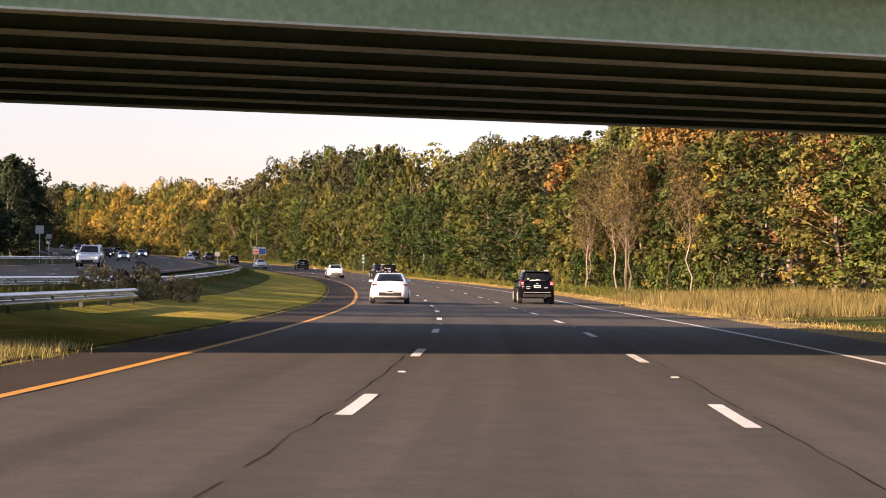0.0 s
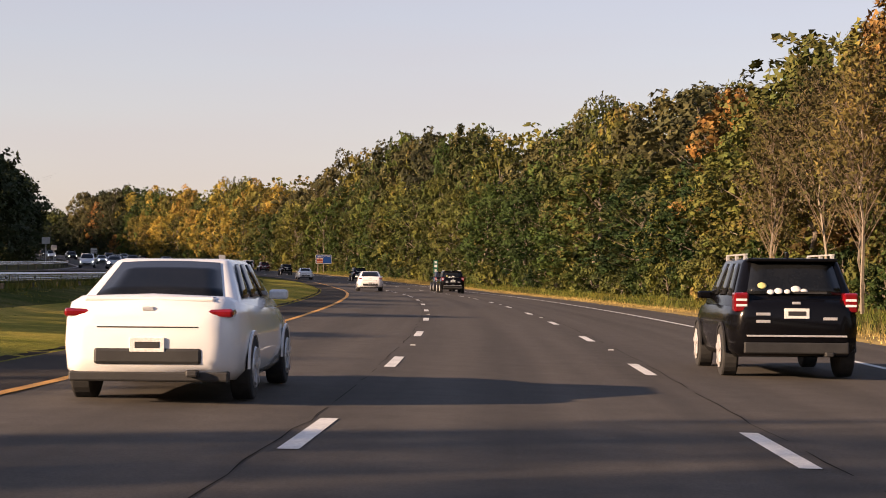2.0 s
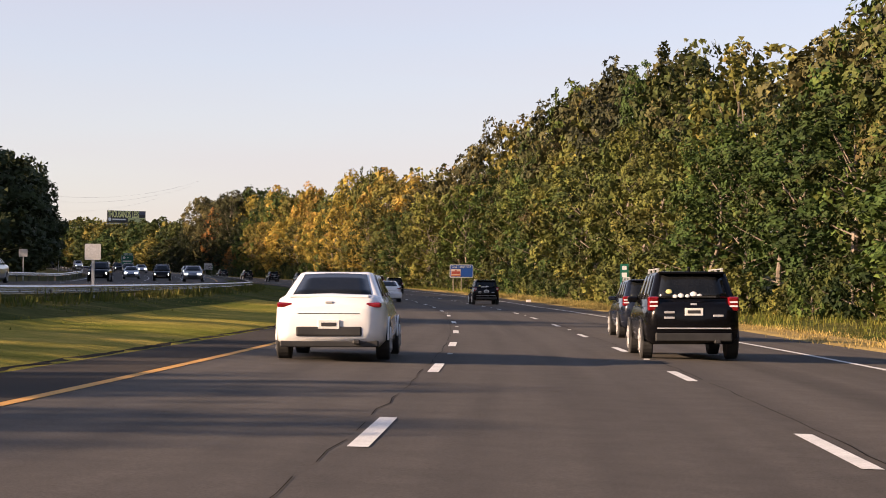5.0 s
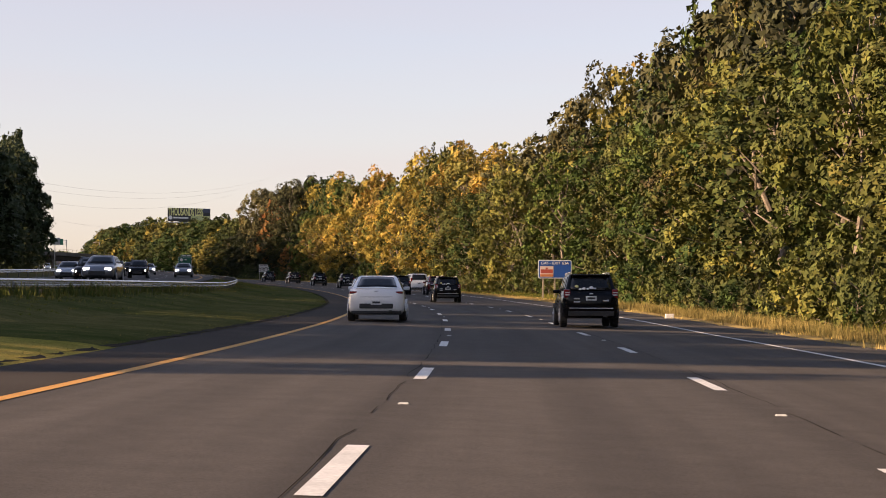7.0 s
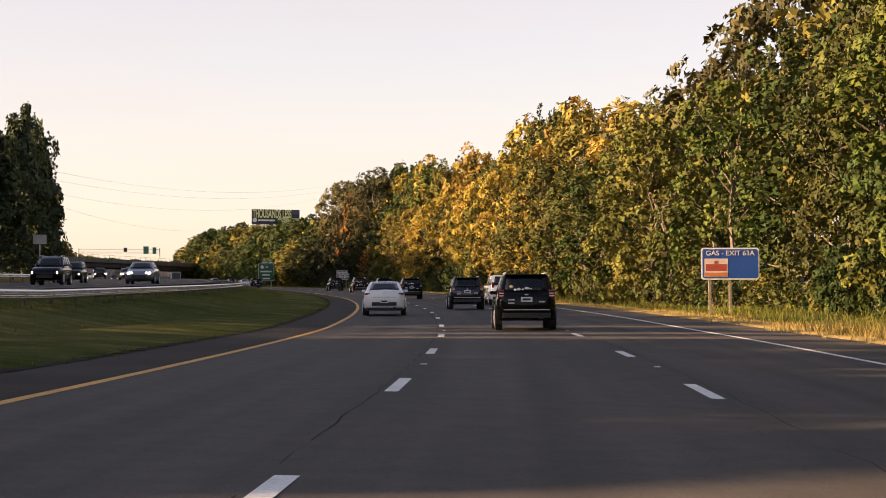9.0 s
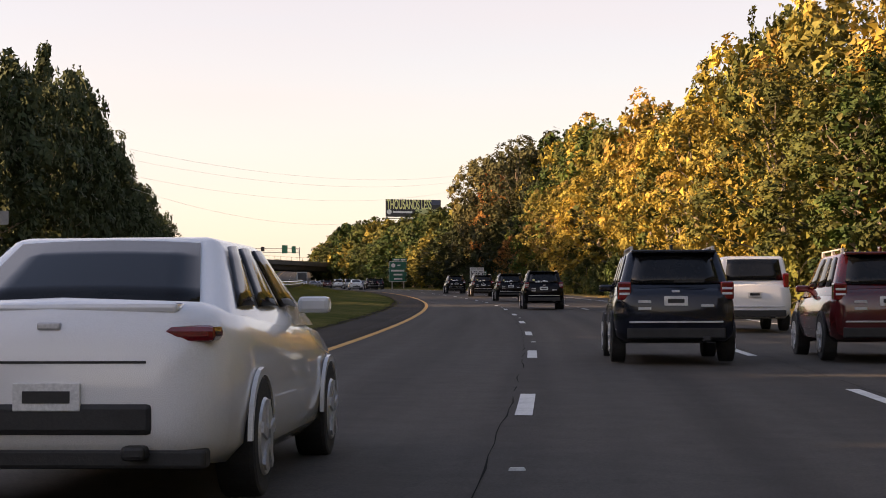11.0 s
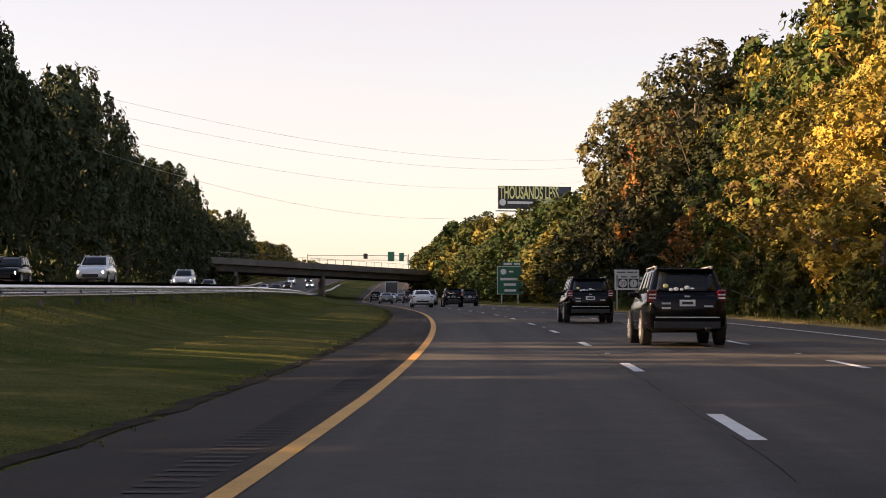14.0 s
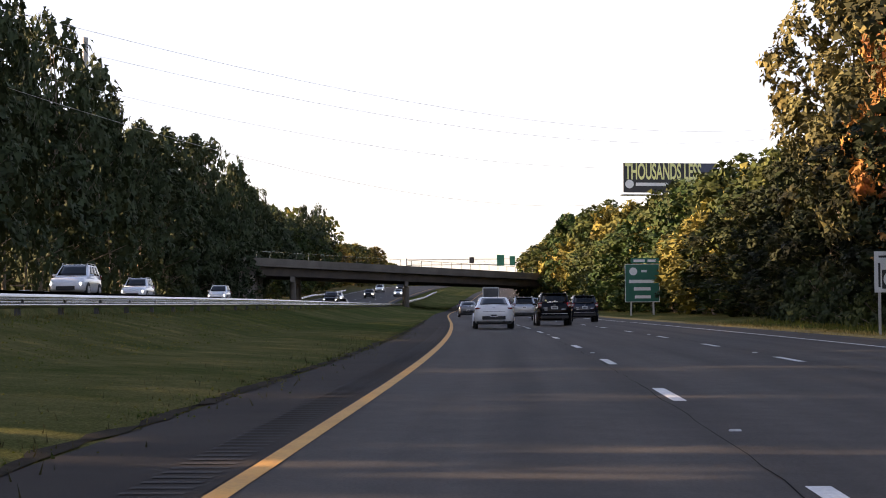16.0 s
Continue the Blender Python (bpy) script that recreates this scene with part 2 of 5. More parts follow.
STRAW_TALL = leaf_material("tall weeds", ((0.0, (0.11, 0.11, 0.035)), (0.5, (0.22, 0.18, 0.065)), (1.0, (0.34, 0.26, 0.10))), 0.25)
WHITE_PAINT = surface("white road paint", (0.55, 0.55, 0.52), (0.75, 0.74, 0.70), 2, 30, 0.7, bump=0.1)
YELLOW_PAINT = surface("yellow road paint", (0.52, 0.24, 0.030), (0.68, 0.33, 0.050), 1.5, 30, 0.7, bump=0.1)
GALVANISED = surface("galvanised steel", (0.36, 0.37, 0.38), (0.56, 0.57, 0.58), 0.6, 14, 0.26, 0.92, bump=0.05)
BARK = surface("bark", (0.10, 0.08, 0.06), (0.24, 0.20, 0.16), 1.5, 12, 0.95, bump=0.7)
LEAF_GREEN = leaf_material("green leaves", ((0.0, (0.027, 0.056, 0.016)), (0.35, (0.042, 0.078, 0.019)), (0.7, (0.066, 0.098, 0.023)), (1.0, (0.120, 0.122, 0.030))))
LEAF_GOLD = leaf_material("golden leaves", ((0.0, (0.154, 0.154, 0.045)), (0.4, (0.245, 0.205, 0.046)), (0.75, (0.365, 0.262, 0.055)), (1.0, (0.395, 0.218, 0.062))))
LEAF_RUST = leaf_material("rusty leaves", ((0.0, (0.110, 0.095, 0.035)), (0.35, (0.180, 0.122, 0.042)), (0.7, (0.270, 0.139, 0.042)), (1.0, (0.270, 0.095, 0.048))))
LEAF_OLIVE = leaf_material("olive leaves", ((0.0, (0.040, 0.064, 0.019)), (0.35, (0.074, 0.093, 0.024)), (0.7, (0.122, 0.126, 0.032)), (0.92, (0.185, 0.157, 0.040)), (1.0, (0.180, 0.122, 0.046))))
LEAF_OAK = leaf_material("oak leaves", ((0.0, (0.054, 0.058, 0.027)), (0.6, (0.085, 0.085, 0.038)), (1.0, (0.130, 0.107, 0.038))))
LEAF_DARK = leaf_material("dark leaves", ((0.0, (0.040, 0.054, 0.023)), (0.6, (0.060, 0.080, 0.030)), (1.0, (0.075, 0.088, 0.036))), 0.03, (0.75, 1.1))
# leaf green darkened in the colour for the shaded foot of the wood
LEAF_SHADED = leaf_material("deep green leaves", ((0.0, (0.014, 0.022, 0.009)), (0.6, (0.026, 0.036, 0.013)), (1.0, (0.050, 0.050, 0.018))), 0.05)


# ---- making things ----
def part(name, bm, material, parent=None, label="", smooth=False):
    me = bpy.data.meshes.new(name)
    bm.to_mesh(me)
    bm.free()
    return part_of(name, me, material, parent, label, smooth)


def part_of(name, me, material, parent=None, label="", smooth=False):
    me.materials.append(material)
    if smooth:
        me.polygons.foreach_set("use_smooth", [True] * len(me.polygons))
    ob = new(name, me)
    ob.parent = parent
    return tagged(ob, label)


def mesh_of(name, verts, faces):
    me = bpy.data.meshes.new(name)
    me.from_pydata([tuple(v) for v in verts], [], faces)
    me.update()
    return me


def ribbon(name, s0, s1, step, ds, zs, material, parent=None, label="", kind="structure", thick=0.0):
    """A long sheet that follows the road."""
    ss = list(np.arange(s0, s1, step)) + [s1]
    verts, faces, n = [], [], len(ds)
    for s in ss:
        for d, z in zip(ds, zs):
            verts.append(spot(s, d, z))
    for i in range(len(ss) - 1):
        for j in range(n - 1):
            a = i * n + j
            faces.append((a, a + 1, a + n + 1, a + n))
    me = mesh_of(name, verts, faces)
    uv = np.array([(d, s) for s in ss for d in ds], float)
    layer = me.uv_layers.new(name="lane")
    layer.data.foreach_set("uv", uv[[lp.vertex_index for lp in me.loops]].ravel())
    ob = part_of(name, me, material, parent, label)
    return tagged(ob, kind=kind)


def bm_box(bm, x0, x1, y0, y1, z0, z1, m=None):
    v = [bm.verts.new((x, y, z)) for z in (z0, z1) for y in (y0, y1) for x in (x0, x1)]
    for f in ((0, 2, 3, 1), (4, 5, 7, 6), (0, 1, 5, 4), (2, 6, 7, 3), (0, 4, 6, 2), (1, 3, 7, 5)):
        bm.faces.new([v[i] for i in f])
    if m is not None:
        bmesh.ops.transform(bm, matrix=m, verts=v)
    return v


def box(x0, x1, y0, y1, z0, z1, bevel=0.0):
    bm = bmesh.new()
    bm_box(bm, x0, x1, y0, y1, z0, z1)
    if bevel:
        bmesh.ops.bevel(bm, geom=bm.edges[:], offset=bevel, segments=2, affect="EDGES", profile=0.5)
    return bm


# ---- ground and carriageways ----
tagged(ribbon("ground", -300, 2400, 10, (-600, -200, -90, -60, -45, -34, -31, -14.5, -13.3, -12.2, -10.8, -9, -5.6, 0, 8, 10.4, 12, 14, 18, 22, 30, 40, 60, 90, 300, 700),
       (0,) * 6 + (-0.12,) * 6 + (-0.06, -0.12, -0.12, -0.05) + (0,) * 10, GRASS_GROUND), "grassy ground beside the motorway, green and straw yellow", "ground")
tagged(ribbon("road", -150, 1500, 4, (-5.3, -3.7, 0, 3.66, 7.7, 10.4), (-0.01, 0, 0, 0, 0, -0.02), ASPHALT), "grey-brown asphalt carriageway with three lanes", "road")
tagged(ribbon("shoulder", -150, 900, 4, (-5.32, -3.72), (-0.004, 0.005), SHOULDER), "brown-grey worn asphalt shoulder", "shoulder")
tagged(ribbon("road_opposite", -150, 1500, 6, (-31, -22, -14.5), (0, 0, 0), ASPHALT), "grey asphalt carriageway for oncoming traffic", "road")


tagged(ribbon("median", -150, 1450, 5, (-14.3, -13.3, -12.2, -10.8, -9, -7, -5.9, -5.25), (-0.02, 0.0, 0.0, 0.02, 0.05, 0.05, 0.04, -0.02), MEDIAN_GROUND), "mown grass median, green and golden", "grass")
tagged(ribbon("median", -150, 262, 5, (-9.7, -9, -7, -5.9, -5.22), (0.07, 0.07, 0.062, 0.052, -0.008), DRY_GROUND), "dry golden mown grass beside the shoulder", "grass")
tagged(ribbon("verge", -150, 900, 5, (10.3, 10.7, 12, 13.6), (-0.03, 0.015, 0.02, 0.0), STRAW_GROUND), "straw yellow dry grass verge", "grass")
tagged(ribbon("verge", -150, 1450, 5, (13.6, 16, 19, 22, 26), (0.0, 0.02, 0.02, 0.02, -0.05), MEDIAN_GROUND), "rough grass verge before the trees", "grass")


def blades(name, count, s0, s1, d0, d1, tall, material, label, seed, dense=1.0, wide=0.02, loose=0.4):
    """Many thin blades of grass, in tufts."""
    rg = np.random.default_rng(seed)
    tufts = max(1, count // 14)
    ts = s0 + (s1 - s0) * rg.random(tufts)
    td = d0 + (d1 - d0) * rg.random(tufts) ** dense
    th = np.interp(ts, SG, TH)
    bx, by = np.interp(ts, SG, RX) + td * np.cos(th), np.interp(ts, SG, RY) + td * np.sin(th)
    bz = np.array([lay(a, b) for a, b in zip(ts, td)])
    size = tall * rg.uniform(0.4, 1.3, tufts)
    i = np.repeat(np.arange(tufts), 14)
    n = len(i)
    p = np.stack([bx[i] + rg.normal(0, loose, n), by[i] + rg.normal(0, loose, n), bz[i] - 0.02], 1)
    h = (size[i] * rg.uniform(0.5, 1.1, n))
    lean = rg.normal(0, 0.28, (n, 2)) * h[:, None]
    a = rg.uniform(0, np.pi, n)
    w = np.stack([np.cos(a), np.sin(a), 0 * a], 1) * wide
    v = np.stack([p - w, p + w, p + np.stack([lean[:, 0], lean[:, 1], h], 1)], 1).reshape(-1, 3)
    me = bpy.data.meshes.new(name)
    me.vertices.add(3 * n)
    me.vertices.foreach_set("co", v.ravel())
    me.loops.add(3 * n)
    me.loops.foreach_set("vertex_index", np.arange(3 * n))
    me.polygons.add(n)
    me.polygons.foreach_set("loop_start", np.arange(0, 3 * n, 3))
    me.update()
    return tagged(part_of(name, me, material), label, "grass", kind="stuff")


blades("grass", 40000, 20, 400, -12, -5.95, 0.06, BLADE, "short green grass of the median", 1, wide=0.022, loose=0.3)
blades("grass", 90000, 385, 600, -12, -6.0, 0.035, BLADE, "short green grass of the median", 11, wide=0.02, loose=0.5)
blades("grass", 9000, 20, 300, -5.95, -5.6, 0.05, BLADE, "ragged grass at the shoulder's edge", 2, wide=0.02, loose=0.12)
blades("grass", 16000, 300, 640, -5.95, -5.5, 0.06, BLADE, "ragged grass at the shoulder's edge", 12, wide=0.02, loose=0.12)
blades("dry_grass", 5000, 520, 600, -7.6, -5.7, 0.10, STRAW_TALL, "thin golden grass beside the shoulder", 14, wide=0.01, loose=0.5)
blades("grass", 8000, 20, 330, -13.0, -11.6, 0.42, BLADE, "taller weeds below the guard rail", 3, wide=0.03)
blades("grass", 9000, 330, 700, -13.0, -11.6, 0.16, BLADE, "low weeds below the guard rail", 13, wide=0.012)
blades("dry_grass", 45000, 40, 640, 10.5, 14.5, 0.16, STRAW, "short dry straw grass of the verge", 4, wide=0.016)
blades("dry_grass", 42000, 80, 122, 13.5, 25, 0.66, STRAW_TALL, "tall straw-coloured weeds beside the road", 5, wide=0.02, loose=0.85)
blades("dry_grass", 16000, 262, 350, 11.2, 13.4, 0.46, STRAW_TALL, "clumps of straw-coloured weeds on the verge", 8, wide=0.014, loose=0.42)
blades("weeds", 26000, 110, 640, 13.5, 20, 0.40, BLADE, "knee-high weeds before the trees", 6, wide=0.03)
blades("dry_grass", 14000, 28, 36, -8.5, -5.6, 0.20, STRAW, "dry tufts beside the shoulder", 7, wide=0.007, loose=0.25)

# ---- trees ----
def tree_meshes(seed, height, width, low, leaves, size, lean=0.0, pine=False):
    """Trunk and crown of one tree: tapered trunk with limbs, and clumps of small leaves."""
    rng = np.random.default_rng(seed)
    tv, tf = [], []

    def limb(a, b, ra, rb, sides=6):
        a, b = np.array(a, float), np.array(b, float)
        w = b - a
        u = np.cross(w, (0.3, 0.9, 0.1))
        u /= np.linalg.norm(u) + 1e-9
        v = np.cross(w, u)
        v /= np.linalg.norm(v) + 1e-9
        k = len(tv)
        for p, r in ((a, ra), (b, rb)):
            for i in range(sides):
                q = 2 * math.pi * i / sides
                tv.append(p + r * (math.cos(q) * u + math.sin(q) * v))
        for i in range(sides):
            j = (i + 1) % sides
            tf.append((k + i, k + j, k + sides + j, k + sides + i))

    r0 = 0.012 * height + 0.05
    knots = [np.array((0, 0, -0.3))]
    for i in range(1, 6):
        knots.append(np.array((rng.normal(0, 0.02) * height + lean * i, rng.normal(0, 0.02) * height, height * 0.9 * i / 5)))
    for i in range(5):
        limb(knots[i], knots[i + 1], r0 * (1 - i * 0.18), r0 * (1 - (i + 1) * 0.18))
    lobes = []
    n = int(20 + width * 1.7)
    for i in range(n):
        f = low + (1 - low) * ((i + rng.random()) / n) ** 0.9
        span = width * 0.5 * (math.sin(math.pi * min(1.0, (f - low * 0.7) / (1 - low * 0.7)) ** 0.75) ** 0.6 + 0.08)
        if pine:
            span = width * (0.5 * (1 - f) ** 0.75 + 0.03)
        ang = i * 2.399 + rng.normal(0, 0.4)
        rad = span * rng.uniform(0.5, 0.97)
        c = np.array((math.cos(ang) * rad, math.sin(ang) * rad, f * height * 0.93))
        base = knots[0] + (knots[5] - knots[0]) * max(0.08, f * 0.75)
        out = c / (np.linalg.norm(c[:2]) + 0.5) * np.array((1, 1, 0))
        c[:2] += base[:2]
        lobes.append((c, width * rng.uniform(0.10, 0.19) * (1.1 - 0.75 * f if pine else 1), out))
        if i % 2 == 0:
            limb(base, c, r0 * 0.3, 0.02, 4)
    # each lobe carries sprays of leaves on its outer side
    per = 13
    m = max(5, leaves // (n * per))
    c = np.repeat(np.array([q for q, _, _ in lobes]), m, 0)
    r = np.repeat(np.array([q for _, q, _ in lobes]), m)
    out = np.repeat(np.array([q for _, _, q in lobes]), m, 0)
    d = rng.normal(size=(n * m, 3)) + out * 0.75 + np.array((0, 0, 0.25))
    d /= np.linalg.norm(d, axis=1)[:, None]
    c = c + d * (r * rng.uniform(0.6, 1.02, n * m))[:, None] * np.array((1.1, 1.1, 0.85))
    p = np.repeat(c, per, 0)
    d = np.repeat(d, per, 0)
    su = np.cross(d, rng.normal(size=d.shape))
    su /= np.linalg.norm(su, axis=1)[:, None]
    p = p + su * (size * 2.7 * np.sqrt(rng.random(len(p))) * np.repeat(rng.uniform(0.6, 1.25, n * m), per))[:, None] + d * rng.normal(0, size * 0.7, len(p))[:, None]
    keep = p[:, 2] > 0.15
    p, d = p[keep], d[keep]
    m = len(p)
    nrm = d + rng.normal(0, 0.42, (m, 3)) + np.array((0, 0, 0.25))
    nrm /= np.linalg.norm(nrm, axis=1)[:, None]
    u = np.cross(nrm, rng.normal(size=(m, 3)))
    u /= np.linalg.norm(u, axis=1)[:, None]
    v = np.cross(nrm, u)
    sz = (size * rng.uniform(0.65, 1.35, m))[:, None]
    verts = np.stack([p - u * sz - v * sz * 0.5, p + u * sz * 0.9 - v * sz * 0.65, p + v * sz * 1.1 - nrm * sz * 0.2], 1).reshape(-1, 3)
    # large leaves deep inside the crown
    q = np.repeat(np.array([c for c, _, _ in lobes]), 13, 0) * np.array((0.6, 0.6, 0.97)) + rng.normal(0, 0.55, (13 * len(lobes), 3))
    k = len(q)
    n2 = rng.normal(size=(k, 3))
    u2 = np.cross(n2, rng.normal(size=(k, 3)))
    u2 *= (0.33 * rng.uniform(0.6, 1.2, k) / np.linalg.norm(u2, axis=1))[:, None]
    v2 = np.cross(n2, u2)
    v2 *= (0.27 / np.linalg.norm(v2, axis=1))[:, None]
    inner = np.stack([q - u2, q + v2 * 1.6, q + u2], 1).reshape(-1, 3)
    inner = inner[np.repeat((q[:, 2] > 1.2) & (height > 5), 3)]
    verts = np.concatenate([verts, inner])
    m = len(verts) // 3
    trunk = mesh_of("trunk", tv, tf)
    crown = bpy.data.meshes.new("crown")
    crown.vertices.add(3 * m)
    crown.vertices.foreach_set("co", verts.ravel())
    crown.loops.add(3 * m)
    crown.loops.foreach_set("vertex_index", np.arange(3 * m))
    crown.polygons.add(m)
    crown.polygons.foreach_set("loop_start", np.arange(0, 3 * m, 3))
    crown.update()
    return trunk, crown


KINDS = {}


def tree_kind(key, seed, height, width, low, leaves, size, material, pine=False):
    trunk, crown = tree_meshes(seed, height, width, low, leaves, size, pine=pine)
    trunk.materials.append(BARK)
    crown.materials.append(material)
    KINDS[key] = (trunk, crown, height)


def plant(key, s, d, scale, turn, label, group, name="tree"):
    trunk, crown, h = KINDS[key]
    t = new(name)
    t.matrix_world = Matrix.Translation(spot(s, d, -0.05)) @ pose(0, 0, 0, 0, 0, turn) @ Matrix.Diagonal((scale[0], scale[0], scale[1], 1))
    for n, me in (("trunk", trunk), ("crown", crown)):
        o = new(n, me)
        o.parent = t
    return tagged(t, label, "tree", group)


for i in range(4):
    tree_kind(f"green{i}", 10 + i, 18, 9.5, 0.04, 7000, 0.150, LEAF_GREEN)
    tree_kind(f"olive{i}", 60 + i, 17, 9.0, 0.04, 7000, 0.148, LEAF_OLIVE)
for i in range(3):
    tree_kind(f"gold{i}", 20 + i, 16, 9.0, 0.04, 10500, 0.120, LEAF_GOLD)
    tree_kind(f"dark{i}", 30 + i, 18, 10.0, 0.03, 2900, 0.30, LEAF_DARK)
    tree_kind(f"deep{i}", 36 + i, 18, 10.0, 0.02, 6800, 0.18, LEAF_SHADED)
for i in range(2):
    tree_kind(f"pine{i}", 46 + i, 18, 8.5, 0.03, 2900, 0.26, LEAF_DARK, pine=True)
    tree_kind(f"rust{i}", 40 + i, 18, 8.5, 0.12, 6500, 0.165, LEAF_RUST)
    tree_kind(f"thin{i}", 50 + i, 16, 7.0, 0.30, 3200, 0.14, LEAF_OLIVE)
    tree_kind(f"oak{i}", 70 + i, 20, 11.0, 0.25, 8000, 0.17, LEAF_OAK)

WORDS = {"green": "leafy green broadleaved tree at the wood's edge", "olive": "olive and yellowish broadleaved tree at the wood's edge",
         "gold": "golden yellow autumn tree at the wood's edge", "rust": "rusty orange autumn tree at the wood's edge",
         "thin": "slender tree with a bare trunk at the wood's edge", "oak": "tall grey-green oak with an open crown",
         "deep": "dense deep green tree at the wood's edge",
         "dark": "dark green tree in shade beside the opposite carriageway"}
SHARES = ((90, (("olive", 6), ("thin", 3), ("green", 1.2), ("gold", 1.6), ("rust", 1))), (175, (("green", 6), ("olive", 5))),
          (290, (("green", 4), ("olive", 6), ("gold", 0.4))), (365, (("olive", 5.5), ("green", 2), ("gold", 2.5))), (425, (("olive", 4), ("gold", 4), ("green", 0.6))),
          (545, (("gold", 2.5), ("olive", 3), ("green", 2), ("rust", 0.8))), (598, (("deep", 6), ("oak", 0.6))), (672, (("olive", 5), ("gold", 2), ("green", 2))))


def pick(rng, s):
    pairs = [p for a, p in SHARES if s >= a][-1]
    kind = rng.choices([k for k, _ in pairs], [w for _, w in pairs])[0]
    return kind, kind + str(rng.randrange(sum(1 for k in KINDS if k[:-1] == kind)))


rng = random.Random(5)
RIGHT_FRONT = ((90, 24), (150, 23), (175, 20), (250, 19.5), (290, 16.5), (340, 16), (360, 18), (378, 20.6), (392, 20), (412, 16), (480, 14.5), (560, 15.5), (600, 17), (660, 19), (720, 20.5), (800, 17), (850, 8.5), (1000, 8))
RIGHT_HEIGHT = ((90, 14), (140, 17.0), (165, 17.7), (176, 17.2), (186, 16.2), (196, 15.4), (216, 16.8), (240, 17.4), (250, 20.2), (258, 19.0), (266, 18), (286, 17.6), (302, 19.4), (318, 22.4), (345, 23.2), (400, 23.2), (416, 23.0), (424, 19.4), (430, 18.2), (448, 18.6), (465, 20.2), (500, 19.4), (530, 18.2), (560, 19), (590, 20.5), (632, 19.5), (650, 14.5), (700, 15), (760, 16.5), (850, 16.3), (935, 13.4), (1000, 12.2))
FAR = {"green": LEAF_GREEN, "olive": LEAF_OLIVE, "gold": LEAF_GOLD}
for i, (k, leafy) in enumerate(FAR.items()):
    tree_kind(f"far_{k}0", 110 + i, 17, 9.0, 0.04, 1900, 0.34, leafy)
for i in range(3):
    tree_kind(f"row_green{i}", 120 + i, 18, 9.5, 0.10, 3500, 0.205, LEAF_GREEN)
    tree_kind(f"row_olive{i}", 130 + i, 17, 9.0, 0.10, 3500, 0.205, LEAF_OLIVE)
    tree_kind(f"row_oak{i}", 150 + i, 18, 9.5, 0.10, 3500, 0.205, LEAF_OAK)
    tree_kind(f"row_gold{i}", 140 + i, 16, 9.0, 0.10, 3500, 0.205, LEAF_GOLD)


def grove(items, label):
    """Trees that nobody would count one by one, joined into one object with trunks and leaves."""
    slots, vs, ls, sizes, mats, base = [], [], [], [], [], 0
    for key, s, d, scale, turn in items:
        m = np.array(Matrix.Translation(spot(s, d, -0.05)) @ pose(0, 0, 0, 0, 0, turn) @ Matrix.Diagonal((scale[0], scale[0], scale[1], 1)))
        for me in KINDS[key][:2]:
            co = np.empty(3 * len(me.vertices))
            me.vertices.foreach_get("co", co)
            co = co.reshape(-1, 3) @ m[:3, :3].T + m[:3, 3]
            lp = np.empty(len(me.loops), int)
            me.loops.foreach_get("vertex_index", lp)
            if me.materials[0] not in slots:
                slots.append(me.materials[0])
            st = np.empty(len(me.polygons), int)
            me.polygons.foreach_get("loop_start", st)
            sizes.append(st + sum(map(len, ls)))
            vs.append(co)
            ls.append(lp + base)
            mats.append(np.full(len(me.polygons), slots.index(me.materials[0])))
            base += len(co)
    vs, ls, mats, starts = np.concatenate(vs), np.concatenate(ls), np.concatenate(mats), np.concatenate(sizes)
    me = bpy.data.meshes.new("grove")
    me.vertices.add(len(vs))
    me.vertices.foreach_set("co", vs.ravel())
    me.loops.add(len(ls))
    me.loops.foreach_set("vertex_index", ls)
    me.polygons.add(len(starts))
    me.polygons.foreach_set("loop_start", starts)
    for sl in slots:
        me.materials.append(sl)
    me.polygons.foreach_set("material_index", mats)
    me.update()
    return tagged(new("grove", me), label, "trees", kind="stuff")


s, far_trees = 92.0, []
while s < 1080:
    front = float(np.interp(s, *zip(*RIGHT_FRONT)))
    tall = float(np.interp(s, *zip(*RIGHT_HEIGHT)))
    for row, (off, grow) in enumerate(((0, 0.70), (5.0, 1.03))):
        kind, key = pick(rng, s)
        if row == 1 and 118 < s < 200 and rng.random() < 0.55:
            kind, key = "rust", "rust%d" % rng.randrange(2)
        if row == 0 and 458 < s < 560 and rng.random() < 0.7:
            kind, key = "gold", "gold%d" % rng.randrange(3)
        # the shade on this stretch of front row is put into its leaves
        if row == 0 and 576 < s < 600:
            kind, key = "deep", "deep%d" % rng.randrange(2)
        w = rng.uniform(0.8, 1.2) * (0.9 if row == 0 else 1.05)
        place = (s + rng.uniform(-2, 2), front + 2.5 + off + rng.uniform(-1.2, 1.2))
        tall_ = tall * grow * rng.uniform(0.86, 1.07)
        turn = rng.uniform(0, 360)
        if s > 672:
            key = "far_" + (kind if kind in FAR else "olive") + "0"
            far_trees.append((key, *place, (w, tall_ / KINDS[key][2]), turn))
        else:
            if row == 1 and 190 < s < 446 and rng.random() < 0.62:
                kind, key = "oak", "row_oak%d" % rng.randrange(3)
            elif row == 1 and kind in FAR:
                key = "row_" + kind + str(rng.randrange(3))
            plant(key, *place, (w, tall_ / KINDS[key][2]), turn, WORDS[kind], "trees along the right verge")
    s += 6.2
grove(far_trees, "distant green and golden trees along the road")
tree_kind("crest0", 90, 21, 11.0, 0.52, 7500, 0.19, LEAF_OAK)
plant("crest0", 630, 20.0, (0.97, 1.0), 10, WORDS["oak"], "trees along the right verge")
